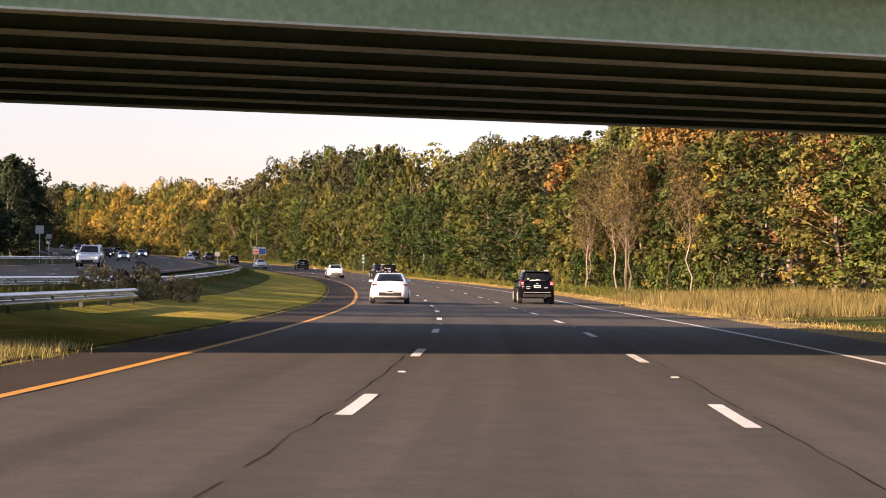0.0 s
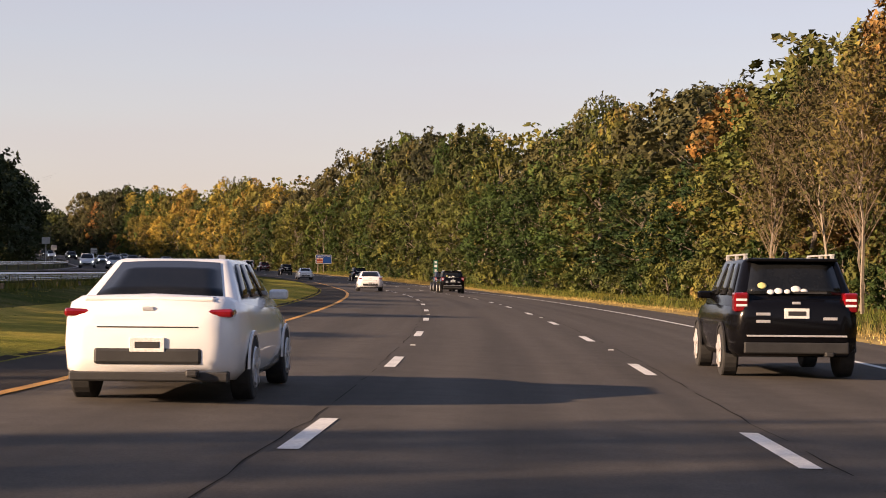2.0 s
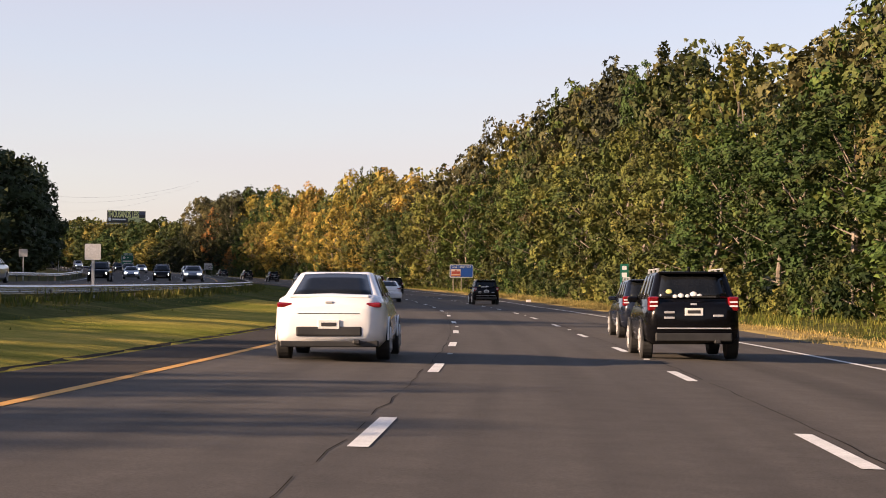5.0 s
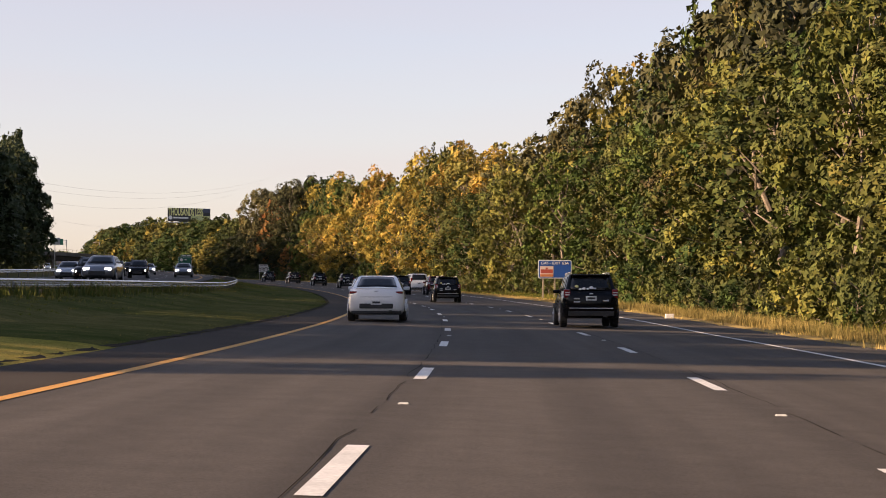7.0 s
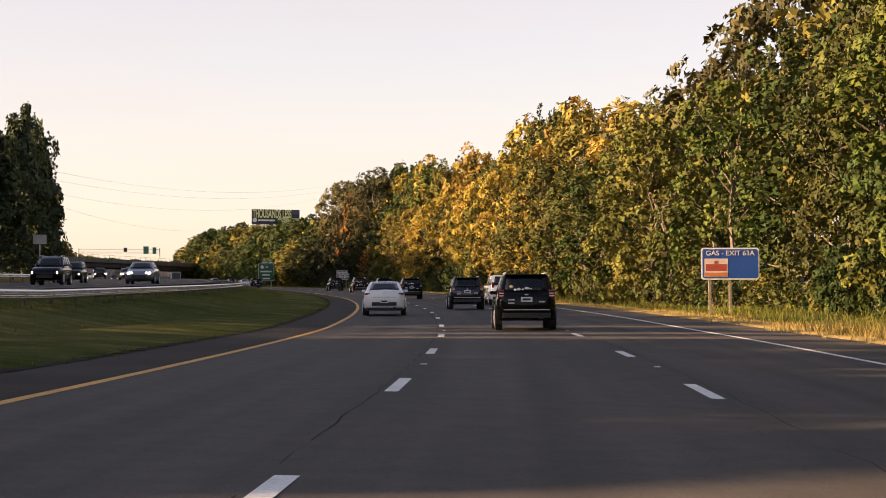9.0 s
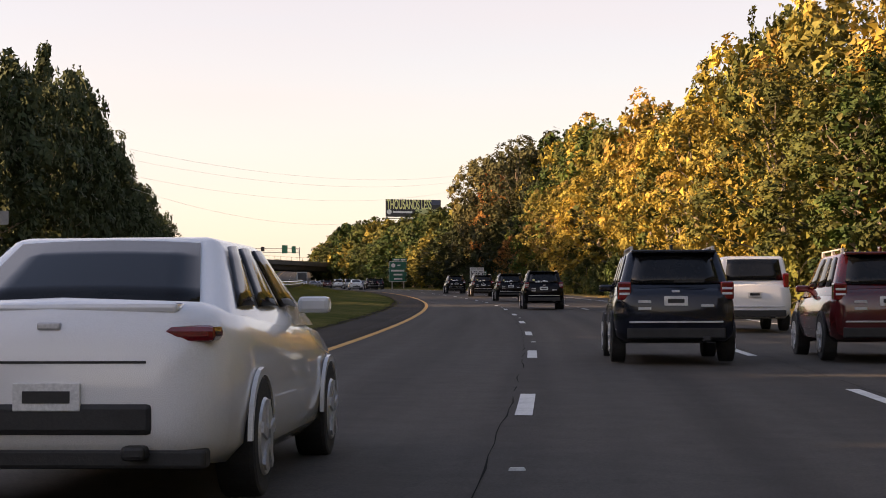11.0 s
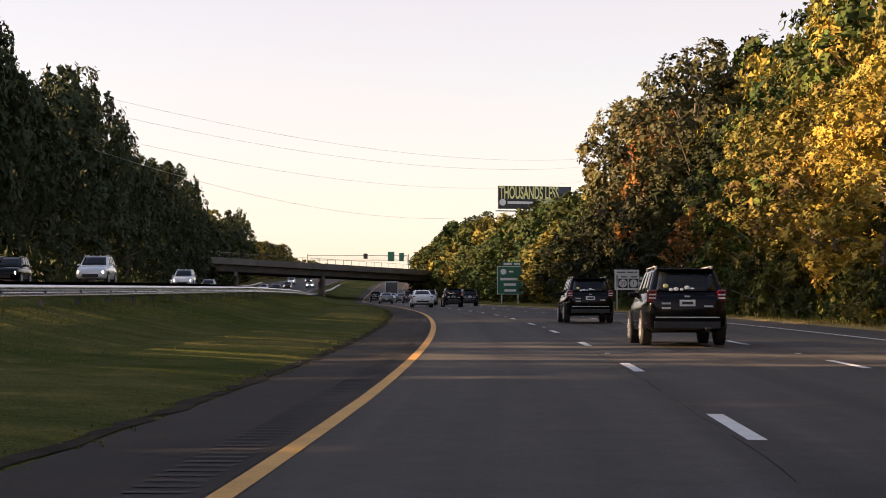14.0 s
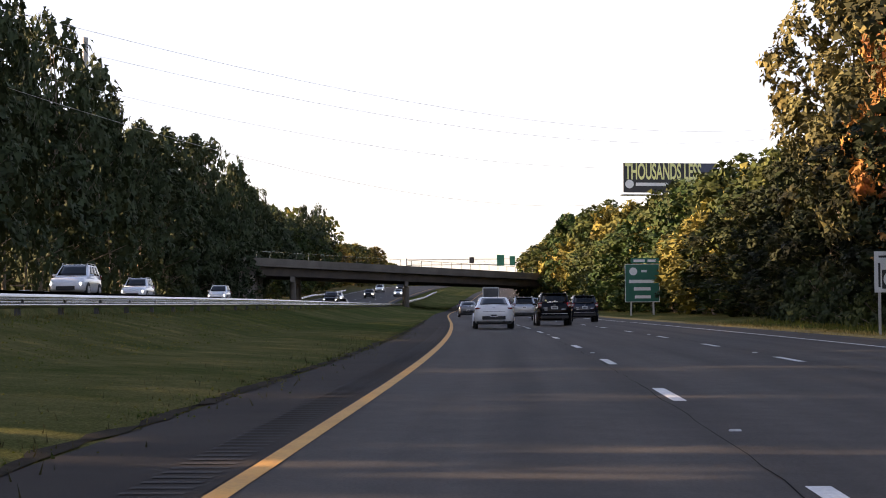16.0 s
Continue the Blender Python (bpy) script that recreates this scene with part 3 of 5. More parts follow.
for key, s, d, tall in (("olive1", 246, 25, 20.4), ("olive2", 239, 25.5, 18.4), ("rust0", 160, 28, 17.2), ("rust1", 170, 27, 17.0), ("green2", 321, 22, 21.4), ("olive0", 345, 22.5, 21.6), ("gold1", 548, 21, 18.4), ("olive3", 562, 20.5, 19.0)):
    plant(key, s, d, (0.85, tall / KINDS[key][2]), s * 3, WORDS[key[:-1]], "trees along the right verge")
plant("rust1", 606, 18.2, (0.72, 17.6 / 18), 30, WORDS["rust"], "trees along the right verge")
plant("rust0", 579, 15.5, (0.45, 7.5 / 18), 200, "low rusty red tree at the wood's edge", "trees along the right verge")
plant("oak0", 594, 18.6, (1.1, 1.06), 40, WORDS["oak"], "trees along the right verge")
plant("oak1", 619, 20.5, (1.05, 1.0), 140, WORDS["oak"], "trees along the right verge")
PALE_BARK = surface("pale bark", (0.15, 0.12, 0.09), (0.27, 0.23, 0.18), 1.2, 14, 0.9, bump=0.5)
TWIG_BARK = surface("brown twigs", (0.12, 0.085, 0.06), (0.20, 0.15, 0.10), 1.5, 14, 0.95, bump=0.2)
LEAF_DRY = leaf_material("withering leaves", ((0.0, (0.075, 0.075, 0.026)), (0.5, (0.12, 0.10, 0.034)), (1.0, (0.17, 0.11, 0.04))))


def bare_kind(key, seed, height):
    """A half-bare tree: a pale slender trunk, steep boughs with many twigs, and few withering leaves."""
    rg = np.random.default_rng(seed)

    def tubes(name, lines, sides):
        v, f = [], []
        for a, b, ra, rb in lines:
            w = (b - a) / (np.linalg.norm(b - a) + 1e-9)
            u = np.cross(w, (0.4, 0.8, 0.1))
            u /= np.linalg.norm(u)
            q = np.cross(w, u)
            k = len(v)
            for p, r in ((a, ra), (b, rb)):
                v.extend(p + r * (math.cos(2 * math.pi * i / sides) * u + math.sin(2 * math.pi * i / sides) * q) for i in range(sides))
            f.extend((k + i, k + (i + 1) % sides, k + sides + (i + 1) % sides, k + sides + i) for i in range(sides))
        return mesh_of(name, v, f)

    stem = [np.array((0, 0, -0.3))]
    for i in range(1, 9):
        stem.append(np.array((rg.normal(0, 0.02) * height, rg.normal(0, 0.02) * height, height * i / 8)))
    trunk = [(stem[i], stem[i + 1], 0.115 * (1 - i * 0.11), 0.115 * (1 - (i + 1) * 0.11)) for i in range(8)]
    twigs, ends = [], []
    for k in range(34):
        z = height * (0.28 + 0.68 * k / 34)
        a = np.array([np.interp(z, [p[2] for p in stem], [p[c] for p in stem]) for c in range(3)])
        ang, out = k * 2.4, 0.30 * height * (1.05 - z / height) + 0.5
        b = a + np.array((math.cos(ang) * out * 0.7, math.sin(ang) * out * 0.7, out * 1.25))
        twigs.append((a, b, 0.035, 0.012))
        for j in range(11):
            f = rg.uniform(0.25, 1)
            c = a + (b - a) * f
            e = c + (b - a) / np.linalg.norm(b - a) * rg.uniform(0.4, 1.0) + rg.normal(0, 0.38, 3)
            twigs.append((c, e, 0.014, 0.006))
            ends.append(e)
    ends = np.repeat(np.array(ends), 9, 0)
    m = len(ends)
    ends = ends + rg.normal(0, 0.22, (m, 3))
    corner = rg.normal(0, 0.10, (m, 3, 3)) + ends[:, None, :]
    crown = mesh_of("crown", corner.reshape(-1, 3).tolist(), [(3 * i, 3 * i + 1, 3 * i + 2) for i in range(m)])
    meshes = (tubes("trunk", trunk + twigs, 4), crown)
    meshes[0].materials.append(PALE_BARK)
    meshes[0].materials.append(TWIG_BARK)
    meshes[0].polygons.foreach_set("material_index", [0] * (4 * len(trunk)) + [1] * (4 * len(twigs)))
    crown.materials.append(LEAF_DRY)
    KINDS[key] = (*meshes, height)


for i in range(2):
    bare_kind(f"bare{i}", 300 + i, 12.5)
for i, (s, d, k) in enumerate(((146, 18.8, 0.85), (151, 20.0, 0.75), (163.5, 18.7, 0.8), (166, 19.6, 0.6), (158, 20.5, 0.9), (133, 21, 0.8))):
    t = new("tree")
    t.matrix_world = Matrix.Translation(spot(s, d, -0.05)) @ pose(0, 0, 0, rx=4 * (-1) ** i, rz=i * 77) @ Matrix.Diagonal((k, k, k, 1))
    for n, me in zip(("trunk", "crown"), KINDS[f"bare{i % 2}"]):
        o = new(n, me)
        o.parent = t
    tagged(t, "half-bare tree with a pale trunk and brown twigs", "tree", "trees along the right verge")
LEFT_HEIGHT = ((120, 9), (198, 9.3), (211, 9.3), (213, 11.8), (222, 11.8), (225, 8.5), (240, 8.5), (246, 14.3), (330, 14.0), (365, 14.0), (440, 14.6), (490, 18.6), (550, 22.6), (630, 23.6), (690, 22.6), (750, 20.0), (835, 17), (950, 17))
# gaps between the crowns, where thin streaks of sun reach the road
GAPS = (243.0, 274, 332, 341, 449, 491, 498.5, 535, 905)
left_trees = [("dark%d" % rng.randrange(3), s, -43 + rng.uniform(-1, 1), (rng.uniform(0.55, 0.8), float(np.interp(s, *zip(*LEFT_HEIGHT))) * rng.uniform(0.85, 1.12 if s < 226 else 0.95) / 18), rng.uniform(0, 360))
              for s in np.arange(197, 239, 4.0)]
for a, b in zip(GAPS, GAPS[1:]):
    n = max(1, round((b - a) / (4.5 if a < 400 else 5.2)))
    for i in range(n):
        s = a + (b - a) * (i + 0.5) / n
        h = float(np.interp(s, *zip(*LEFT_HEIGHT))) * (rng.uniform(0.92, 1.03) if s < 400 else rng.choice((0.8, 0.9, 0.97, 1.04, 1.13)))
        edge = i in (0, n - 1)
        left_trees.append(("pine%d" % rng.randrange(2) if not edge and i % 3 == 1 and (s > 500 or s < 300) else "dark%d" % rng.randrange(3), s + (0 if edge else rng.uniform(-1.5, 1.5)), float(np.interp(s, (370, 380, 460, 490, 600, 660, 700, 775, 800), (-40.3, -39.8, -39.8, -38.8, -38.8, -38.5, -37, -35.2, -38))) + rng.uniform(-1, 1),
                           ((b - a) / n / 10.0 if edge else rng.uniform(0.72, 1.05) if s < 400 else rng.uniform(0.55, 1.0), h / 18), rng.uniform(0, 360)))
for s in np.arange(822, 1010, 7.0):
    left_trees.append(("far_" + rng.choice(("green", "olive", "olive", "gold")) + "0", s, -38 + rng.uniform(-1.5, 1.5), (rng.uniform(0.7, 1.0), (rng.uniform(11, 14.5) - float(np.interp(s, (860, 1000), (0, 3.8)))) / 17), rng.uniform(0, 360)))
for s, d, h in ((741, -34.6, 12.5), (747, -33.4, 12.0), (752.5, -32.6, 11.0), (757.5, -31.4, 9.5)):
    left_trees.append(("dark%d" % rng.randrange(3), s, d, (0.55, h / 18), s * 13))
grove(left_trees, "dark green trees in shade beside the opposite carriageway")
# mostly out of view: added and sized to cast shade on road and median
for s, h in ((44, 18), (50, 14), (54, 15.9), (58.5, 15.6), (63, 15.7), (127, 16.9), (134.5, 16.6), (139.5, 16.2), (216.4, 14.6), (220.9, 14.4), *((float(q), 10.9) for q in range(72, 196, 6))):
    plant("green0" if h > 13 else "dark1", s, -41, (0.62 if h > 17.5 else 0.26 if s > 200 else 0.13 if h > 16 else 0.62 if h > 13 else 0.85, h / 18 * (1 if h > 13 else 0.96 + 0.08 * math.sin(s * 1.7))), s * 7, "tall narrow roadside tree in full leaf" if h > 13 else WORDS["dark"], "trees along the left verge")


def woods(name, spots_, label, leaf, kinds, k=150, low=0.35):
    """Trees behind the front rows, joined: leaves only, in large clumps."""
    rg = np.random.default_rng(77)
    vs, n = [], 0
    for s, d, h in spots_:
        c0 = np.array(spot(s, d))
        up = rg.uniform(low, 1.0, k)
        r = 4.5 * np.sqrt(np.clip(np.sin(np.pi * np.clip(up, 0.05, 0.98)), 0, 1)) * rg.uniform(0.6, 1.1, k)
        a = rg.uniform(0, 2 * np.pi, k)
        p = c0 + np.stack([np.cos(a) * r, np.sin(a) * r, up * h], 1)
        nn = rg.normal(size=(k, 3))
        nn /= np.linalg.norm(nn, axis=1)[:, None]
        u = np.cross(nn, rg.normal(size=(k, 3)))
        u /= np.linalg.norm(u, axis=1)[:, None]
        v = np.cross(nn, u)
        q = (1.45 * leaf * rg.uniform(0.6, 1.3, k))[:, None]
        vs.append(np.stack([p - u * q, p + v * q * 0.6, p + u * q, p - v * q * 0.6], 1).reshape(-1, 3))
    vs = np.concatenate(vs)
    m = len(vs) // 4
    me = bpy.data.meshes.new(name)
    me.vertices.add(4 * m)
    me.vertices.foreach_set("co", vs.ravel())
    me.loops.add(4 * m)
    me.loops.foreach_set("vertex_index", np.arange(4 * m))
    me.polygons.add(m)
    me.polygons.foreach_set("loop_start", np.arange(0, 4 * m, 4))
    me.update()
    return tagged(part_of(name, me, kinds), label, "woodland", kind="stuff")


back = random.Random(9)
woods("woodland", [(s, float(np.interp(s, *zip(*RIGHT_FRONT))) + o + back.uniform(-2, 2), float(np.interp(s, *zip(*RIGHT_HEIGHT))) * back.uniform(0.8, 1.0))
      for s in np.arange(95, 640, 5.0) for o in (13.5, 20)], "olive green woodland behind the roadside trees", 0.34, LEAF_OLIVE)
woods("woodland", [(s + back.uniform(-6, 6), d + back.uniform(-2, 2), 5.5 * back.uniform(0.8, 1.2)) for s in (1180, 1200) for d in np.arange(-75, 60, 5.0)], "distant trees where the road bends away", 0.6, LEAF_OLIVE, 200, 0.0)
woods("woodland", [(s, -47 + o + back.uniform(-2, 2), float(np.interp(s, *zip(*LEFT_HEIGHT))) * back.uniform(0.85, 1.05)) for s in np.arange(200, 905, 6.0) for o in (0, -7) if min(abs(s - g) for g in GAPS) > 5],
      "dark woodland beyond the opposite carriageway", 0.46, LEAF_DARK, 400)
woods("woodland", [(s, d + back.uniform(-4, 4), (16 if s < 1000 or d > 0 else 7) * back.uniform(0.7, 1.15)) for s in np.arange(900, 1500, 9.0) for d in (-64, -52, 34, 46)], "distant hazy autumn woodland along the road", 0.6, LEAF_OLIVE, 200, 0.02)


# ---- road markings ----
PERIOD, DASH, START = 12.192, 3.05, 23.41


def stripe(name, s0, s1, d, width, material, parent=None, label="", step=4.0, z=0.006):
    return ribbon(name, s0, s1, step, (d - width / 2, d + width / 2), (z, z), material, parent, label)


tagged(stripe("edge_line_yellow", -100, 1400, -3.62, 0.16, YELLOW_PAINT), "solid yellow edge line of worn paint", "road marking")
tagged(stripe("edge_line_white", -100, 1400, 7.72, 0.15, WHITE_PAINT), "solid white edge line of worn paint", "road marking")
for k in range(-5, 100):
    a = START + k * PERIOD
    for d, off in ((0.0, 0.0), (3.66, -0.04 * PERIOD if k < 26 else 0.1 * PERIOD)):
        tagged(stripe("lane_dash", a + off, a + off + DASH, d, 0.16, WHITE_PAINT, step=1.6), "short white lane dash on asphalt", "road marking", "lane dashes", "structure")
# ---- seams, studs and grooves in the asphalt ----
TAR = surface("tar", (0.006, 0.006, 0.006), (0.016, 0.015, 0.014), 3, 40, 0.95, bump=0.2, spec=0.05)
seam_rng = random.Random(3)


def seam(d, s0, s1):
    """A worn, tarred lengthwise joint of uneven width."""
    verts, faces = [], []
    s = s0
    while s < s1:
        w = 0.003 + 0.006 * abs(seam_rng.gauss(0, 0.5))
        o = seam_rng.gauss(0, 0.018)
        verts += [spot(s, d + o - w, 0.004), spot(s, d + o + w, 0.004)]
        s += 0.9
    for i in range(len(verts) // 2 - 1):
        if seam_rng.random() < 0.82:
            a = 2 * i
            faces.append((a, a + 1, a + 3, a + 2))
    return tagged(part_of("tarred_joint", mesh_of("tarred_joint", verts, faces), TAR), "dark tarred lengthwise joint in the asphalt", "road joint", "tarred joints", "structure")


SOIL = surface("bare soil", (0.024, 0.020, 0.014), (0.050, 0.040, 0.028), 2.0, 30, 1.0, bump=0.5, spec=0.05)


def soil_edge(s0, s1):
    """A ragged strip of bare soil where the grass meets the shoulder."""
    verts, faces, s = [], [], s0
    while s < s1:
        verts += [spot(s, -5.47 + seam_rng.gauss(0, 0.06), 0.026), spot(s, -5.33 + seam_rng.gauss(0, 0.04), 0.004)]
        s += 0.55
    for i in range(len(verts) // 2 - 1):
        faces.append((2 * i, 2 * i + 1, 2 * i + 3, 2 * i + 2))
    return tagged(part_of("soil_edge", mesh_of("soil_edge", verts, faces), SOIL), "ragged dark soil at the edge of the shoulder", "soil", kind="structure")


soil_edge(20, 660)
seam(-0.16, -20, 760)
seam(3.86, -20, 760)

STUD = surface("stud plastic", (0.3, 0.3, 0.28), (0.5, 0.5, 0.47), 8, 60, 0.4, bump=0.05)


def stud_mesh():
    bm = bmesh.new()
    v = bm_box(bm, -0.055, 0.055, -0.05, 0.05, 0, 0.016)
    for q in v[4:]:
        q.co.x *= 0.8
        q.co.y *= 0.6
    me = bpy.data.meshes.new("road_stud")
    bm.to_mesh(me)
    bm.free()
    me.materials.append(STUD)
    return me


STUD_MESH = stud_mesh()
for k in range(-2, 56):
    a = START + k * PERIOD
    if k % 2 == 0:
        for d in (0.05, 3.72):
            o = new("road_stud", STUD_MESH)
            o.matrix_world = Matrix.Translation(spot(a + 7.6, d)) @ pose(0, 0, 0, 0, 0, heading(a))
            tagged(o, "small white reflective stud on the asphalt", "road stud", "road studs")

part_ = part("kerb_block", box(-0.19, 0.19, -0.1, 0.1, 0, 0.2, 0.03), surface("pale concrete block", (0.55, 0.54, 0.5), (0.72, 0.71, 0.67), 3, 30, 0.85))
part_.matrix_world = Matrix.Translation(spot(308.4, 10.0, -0.02)) @ pose(0, 0, 0, 0, 0, heading(308))
tagged(part_, "pale concrete block on the verge's edge", "block")

# rumble strip cut into the left shoulder
verts, faces = [], []
for i in range(700):
    s = 395 + i * 0.32
    k = len(verts)
    verts += [spot(s, -4.24, 0.009), spot(s, -3.84, 0.009), spot(s + 0.12, -3.84, 0.009), spot(s + 0.12, -4.24, 0.009)]
    faces.append((k, k + 1, k + 2, k + 3))
tagged(part_of("rumble_strip", mesh_of("rumble_strip", verts, faces), surface("groove", (0.024, 0.021, 0.018), (0.034, 0.030, 0.026), 2, 40, 0.95)),
       "row of dark grooves cut into the asphalt shoulder", "rumble strip", kind="stuff")

# ---- guard rails ----
STEEL_POST = surface("weathered post steel", (0.07, 0.065, 0.06), (0.14, 0.13, 0.12), 2, 20, 0.7, 0.5, bump=0.2)


def guard_rail(s0, s1, d, top, label, spacing=3.81, z_of=None):
    """A steel beam with two ridges on posts."""
    rail = new("guard_rail")
    rail.matrix_world = Matrix.Translation(spot((s0 + s1) / 2, d))
    inv = rail.matrix_world.inverted()
    prof = [(0.0, 0.0), (0.012, 0.004), (0.078, -0.045), (0.083, -0.065), (0.078, -0.085), (0.008, -0.135), (0.0, -0.155), (0.008, -0.175), (0.078, -0.225), (0.083, -0.245), (0.078, -0.265), (0.012, -0.314), (0.0, -0.31)]
    ss = list(np.arange(s0, s1, 4.0)) + [s1]
    verts, faces, n = [], [], len(prof)
    for s in ss:
        for a, z in prof:
            verts.append(inv @ spot(s, d + 0.1 + a, top + z))
    for i in range(len(ss) - 1):
        for j in range(n - 1):
            a = i * n + j
            faces.append((a, a + 1, a + n + 1, a + n))
    me = mesh_of("beam", verts, faces)
    beam = part_of("beam", me, GALVANISED, rail, "ridged galvanised steel beam")
    so = beam.modifiers.new("sheet", "SOLIDIFY")
    so.thickness = 0.006
    bm = bmesh.new()
    bm_box(bm, -0.05, 0.05, -0.08, 0.08, -0.4, top - 0.03)
    bm_box(bm, 0.05, 0.12, -0.06, 0.06, top - 0.29, top - 0.03)
    post = part("post", bm, STEEL_POST, rail)
    first = True
    for s in np.arange(s0 + 0.5, s1, spacing):
        o = post if first else post.copy()
        if not first:
            scene.collection.objects.link(o)
            o.parent = rail
        o.matrix_basis = inv @ Matrix.Translation(spot(s, d)) @ pose(0, 0, 0, 0, 0, heading(s))
        first = False
    return tagged(rail, label, "guard rail", "guard rails")


guard_rail(-30, 905, -12.4, 0.47, "galvanised steel guard rail along the grassy median")
guard_rail(-30, 62, -9.6, 0.55, "weathered steel guard rail before the bridge")
guard_rail(80, 520, -31.6, 0.75, "galvanised steel guard rail beyond the opposite carriageway", 7.62)
guard_rail(640, 900, -31.6, 0.75, "galvanised steel guard rail beyond the opposite carriageway", 7.62)
stripe("edge_line_white", -60, 1300, -30.2, 0.15, WHITE_PAINT)
stripe("edge_line_yellow", -60, 1300, -15.6, 0.15, YELLOW_PAINT)
for k in range(0, 75):
    a = START + k * PERIOD
    for d in (-19.3, -23.0):
        if a < 900:
            tagged(stripe("lane_dash", a, a + DASH, d, 0.15, WHITE_PAINT, step=1.6), "short white lane dash on asphalt", "road marking", "lane dashes", "structure")

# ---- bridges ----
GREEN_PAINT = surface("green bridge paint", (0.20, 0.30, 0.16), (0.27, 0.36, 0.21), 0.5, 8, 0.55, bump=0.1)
# inner girders: the fascia's green, darkened for the shade below the deck
SHADED_GREEN = surface("dark girder paint", (0.05, 0.075, 0.05), (0.075, 0.10, 0.07), 0.7, 9, 0.7, bump=0.1)
CONCRETE = surface("concrete", (0.26, 0.24, 0.21), (0.40, 0.37, 0.33), 0.4, 10, 0.9, bump=0.3)
# far overpass: the shade on its side is put into the concrete's colour
BROWN_CONCRETE = surface("brown concrete darkened for shade", (0.095, 0.078, 0.062), (0.16, 0.135, 0.108), 0.3, 6, 0.9, bump=0.3)


# light bounced up from the road is put into this paler flange colour
BOUNCE_FLANGE = surface("bounce-lit flange paint", (0.40, 0.42, 0.36), (0.55, 0.56, 0.50), 0.8, 12, 0.6, bump=0.1)


def girder(x0, x1, y, z0, depth, flange, material, parent, name="girder", web=0.03):
    bm = bmesh.new()
    part("flange", box(x0, x1, y - flange / 2, y + flange / 2, z0, z0 + 0.04), BOUNCE_FLANGE if name == "girder" and web < 0.1 else material, parent)
    bm_box(bm, x0, x1, y - web, y + web, z0 + 0.04, z0 + depth - 0.03)
    bm_box(bm, x0, x1, y - flange / 2, y + flange / 2, z0 + depth - 0.03, z0 + depth)
    return part(name, bm, material, parent)


def near_bridge():
    """The overpass with green steel girders: x along the bridge, y along the road below."""
    b = new("overpass")
    z = rise(40)
    b.matrix_world = Matrix.Translation(spot(36.4, 0) - Vector((0, 0, lay(36.4, 0) - z))) @ pose(0, 0, 0, 0, 0, heading(36) + 21)
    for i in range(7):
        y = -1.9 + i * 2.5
        girder(-52, 48, y, 5.1, 1.25, 0.42, GREEN_PAINT if i == 0 else SHADED_GREEN, b)
    part("deck", box(-52, 48, -2.8, 14.2, 6.352, 6.62), CONCRETE, b, "concrete bridge deck")
    for y in (-2.8, 13.9):
        part("parapet", box(-52, 48, y, y + 0.3, 6.622, 7.5, 0.02), CONCRETE, b)
    for x in (-34, 34):
        part("abutment", box(x - 1 if x < 0 else x, x if x < 0 else x + 1, -0.6, 13.9, -1.5, 5.09), CONCRETE, b)
    for x in (-9.5,):
        part("pier_cap", box(x - 0.5, x + 0.5, -0.4, 13.6, 4.2, 5.09, 0.03), CONCRETE, b)
        for y in (1, 6.6, 12.2):
            bm = bmesh.new()
            bmesh.ops.create_cone(bm, segments=20, radius1=0.42, radius2=0.42, depth=5.2, cap_ends=True, matrix=Matrix.Translation((x, y, 1.598)))
            part("column", bm, CONCRETE, b)
    return tagged(b, "overpass on green painted steel girders over the motorway", "bridge")


near_bridge()


BROWN_STEEL = surface("dark rusted steel", (0.035, 0.026, 0.020), (0.075, 0.055, 0.040), 0.6, 12, 0.85, bump=0.1)


def far_bridge():
    """The low overpass up the road, crossing at a slant, its piers in line with the traffic."""
    b = new("overpass")
    a, e = Vector((-311, 682, 12.2)), Vector((-316, 756, 12.2))
    ang = math.degrees(math.atan2(e.y - a.y, e.x - a.x))
    b.matrix_world = Matrix.Translation(a) @ pose(0, 0, 0, 0, 0, ang)

    def slanted(bm):
        for v in bm.verts:
            v.co.x += 1.5 * v.co.y
        return bm

    for i in range(5):
        girder(-60, 110, 0.8 + i * 2.4, 0.05, 1.25, 0.45, BROWN_STEEL, b, web=0.12)
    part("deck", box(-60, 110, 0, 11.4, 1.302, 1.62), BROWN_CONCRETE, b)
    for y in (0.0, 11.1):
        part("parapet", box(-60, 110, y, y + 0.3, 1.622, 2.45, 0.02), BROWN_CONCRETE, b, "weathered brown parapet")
    part("fence_rail", box(-60, 110, 0.12, 0.17, 3.35, 3.40), GALVANISED, b)
    for i in range(56):
        part("fence_post", box(-60 + i * 3.05, -59.94 + i * 3.05, 0.11, 0.17, 2.45, 3.35), GALVANISED, b)
    base = rise(812) - 12.2 - 0.6
    for x in (6, 36):
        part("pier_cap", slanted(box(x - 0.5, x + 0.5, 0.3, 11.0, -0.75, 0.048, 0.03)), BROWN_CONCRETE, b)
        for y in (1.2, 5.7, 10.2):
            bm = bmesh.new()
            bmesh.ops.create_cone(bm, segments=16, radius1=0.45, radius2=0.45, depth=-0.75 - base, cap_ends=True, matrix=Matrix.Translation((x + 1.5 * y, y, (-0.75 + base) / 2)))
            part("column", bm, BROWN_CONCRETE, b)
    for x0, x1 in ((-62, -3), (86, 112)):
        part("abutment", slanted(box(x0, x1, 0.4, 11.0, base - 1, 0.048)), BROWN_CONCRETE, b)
    return tagged(b, "low brown overpass across both carriageways", "bridge")


far_bridge()

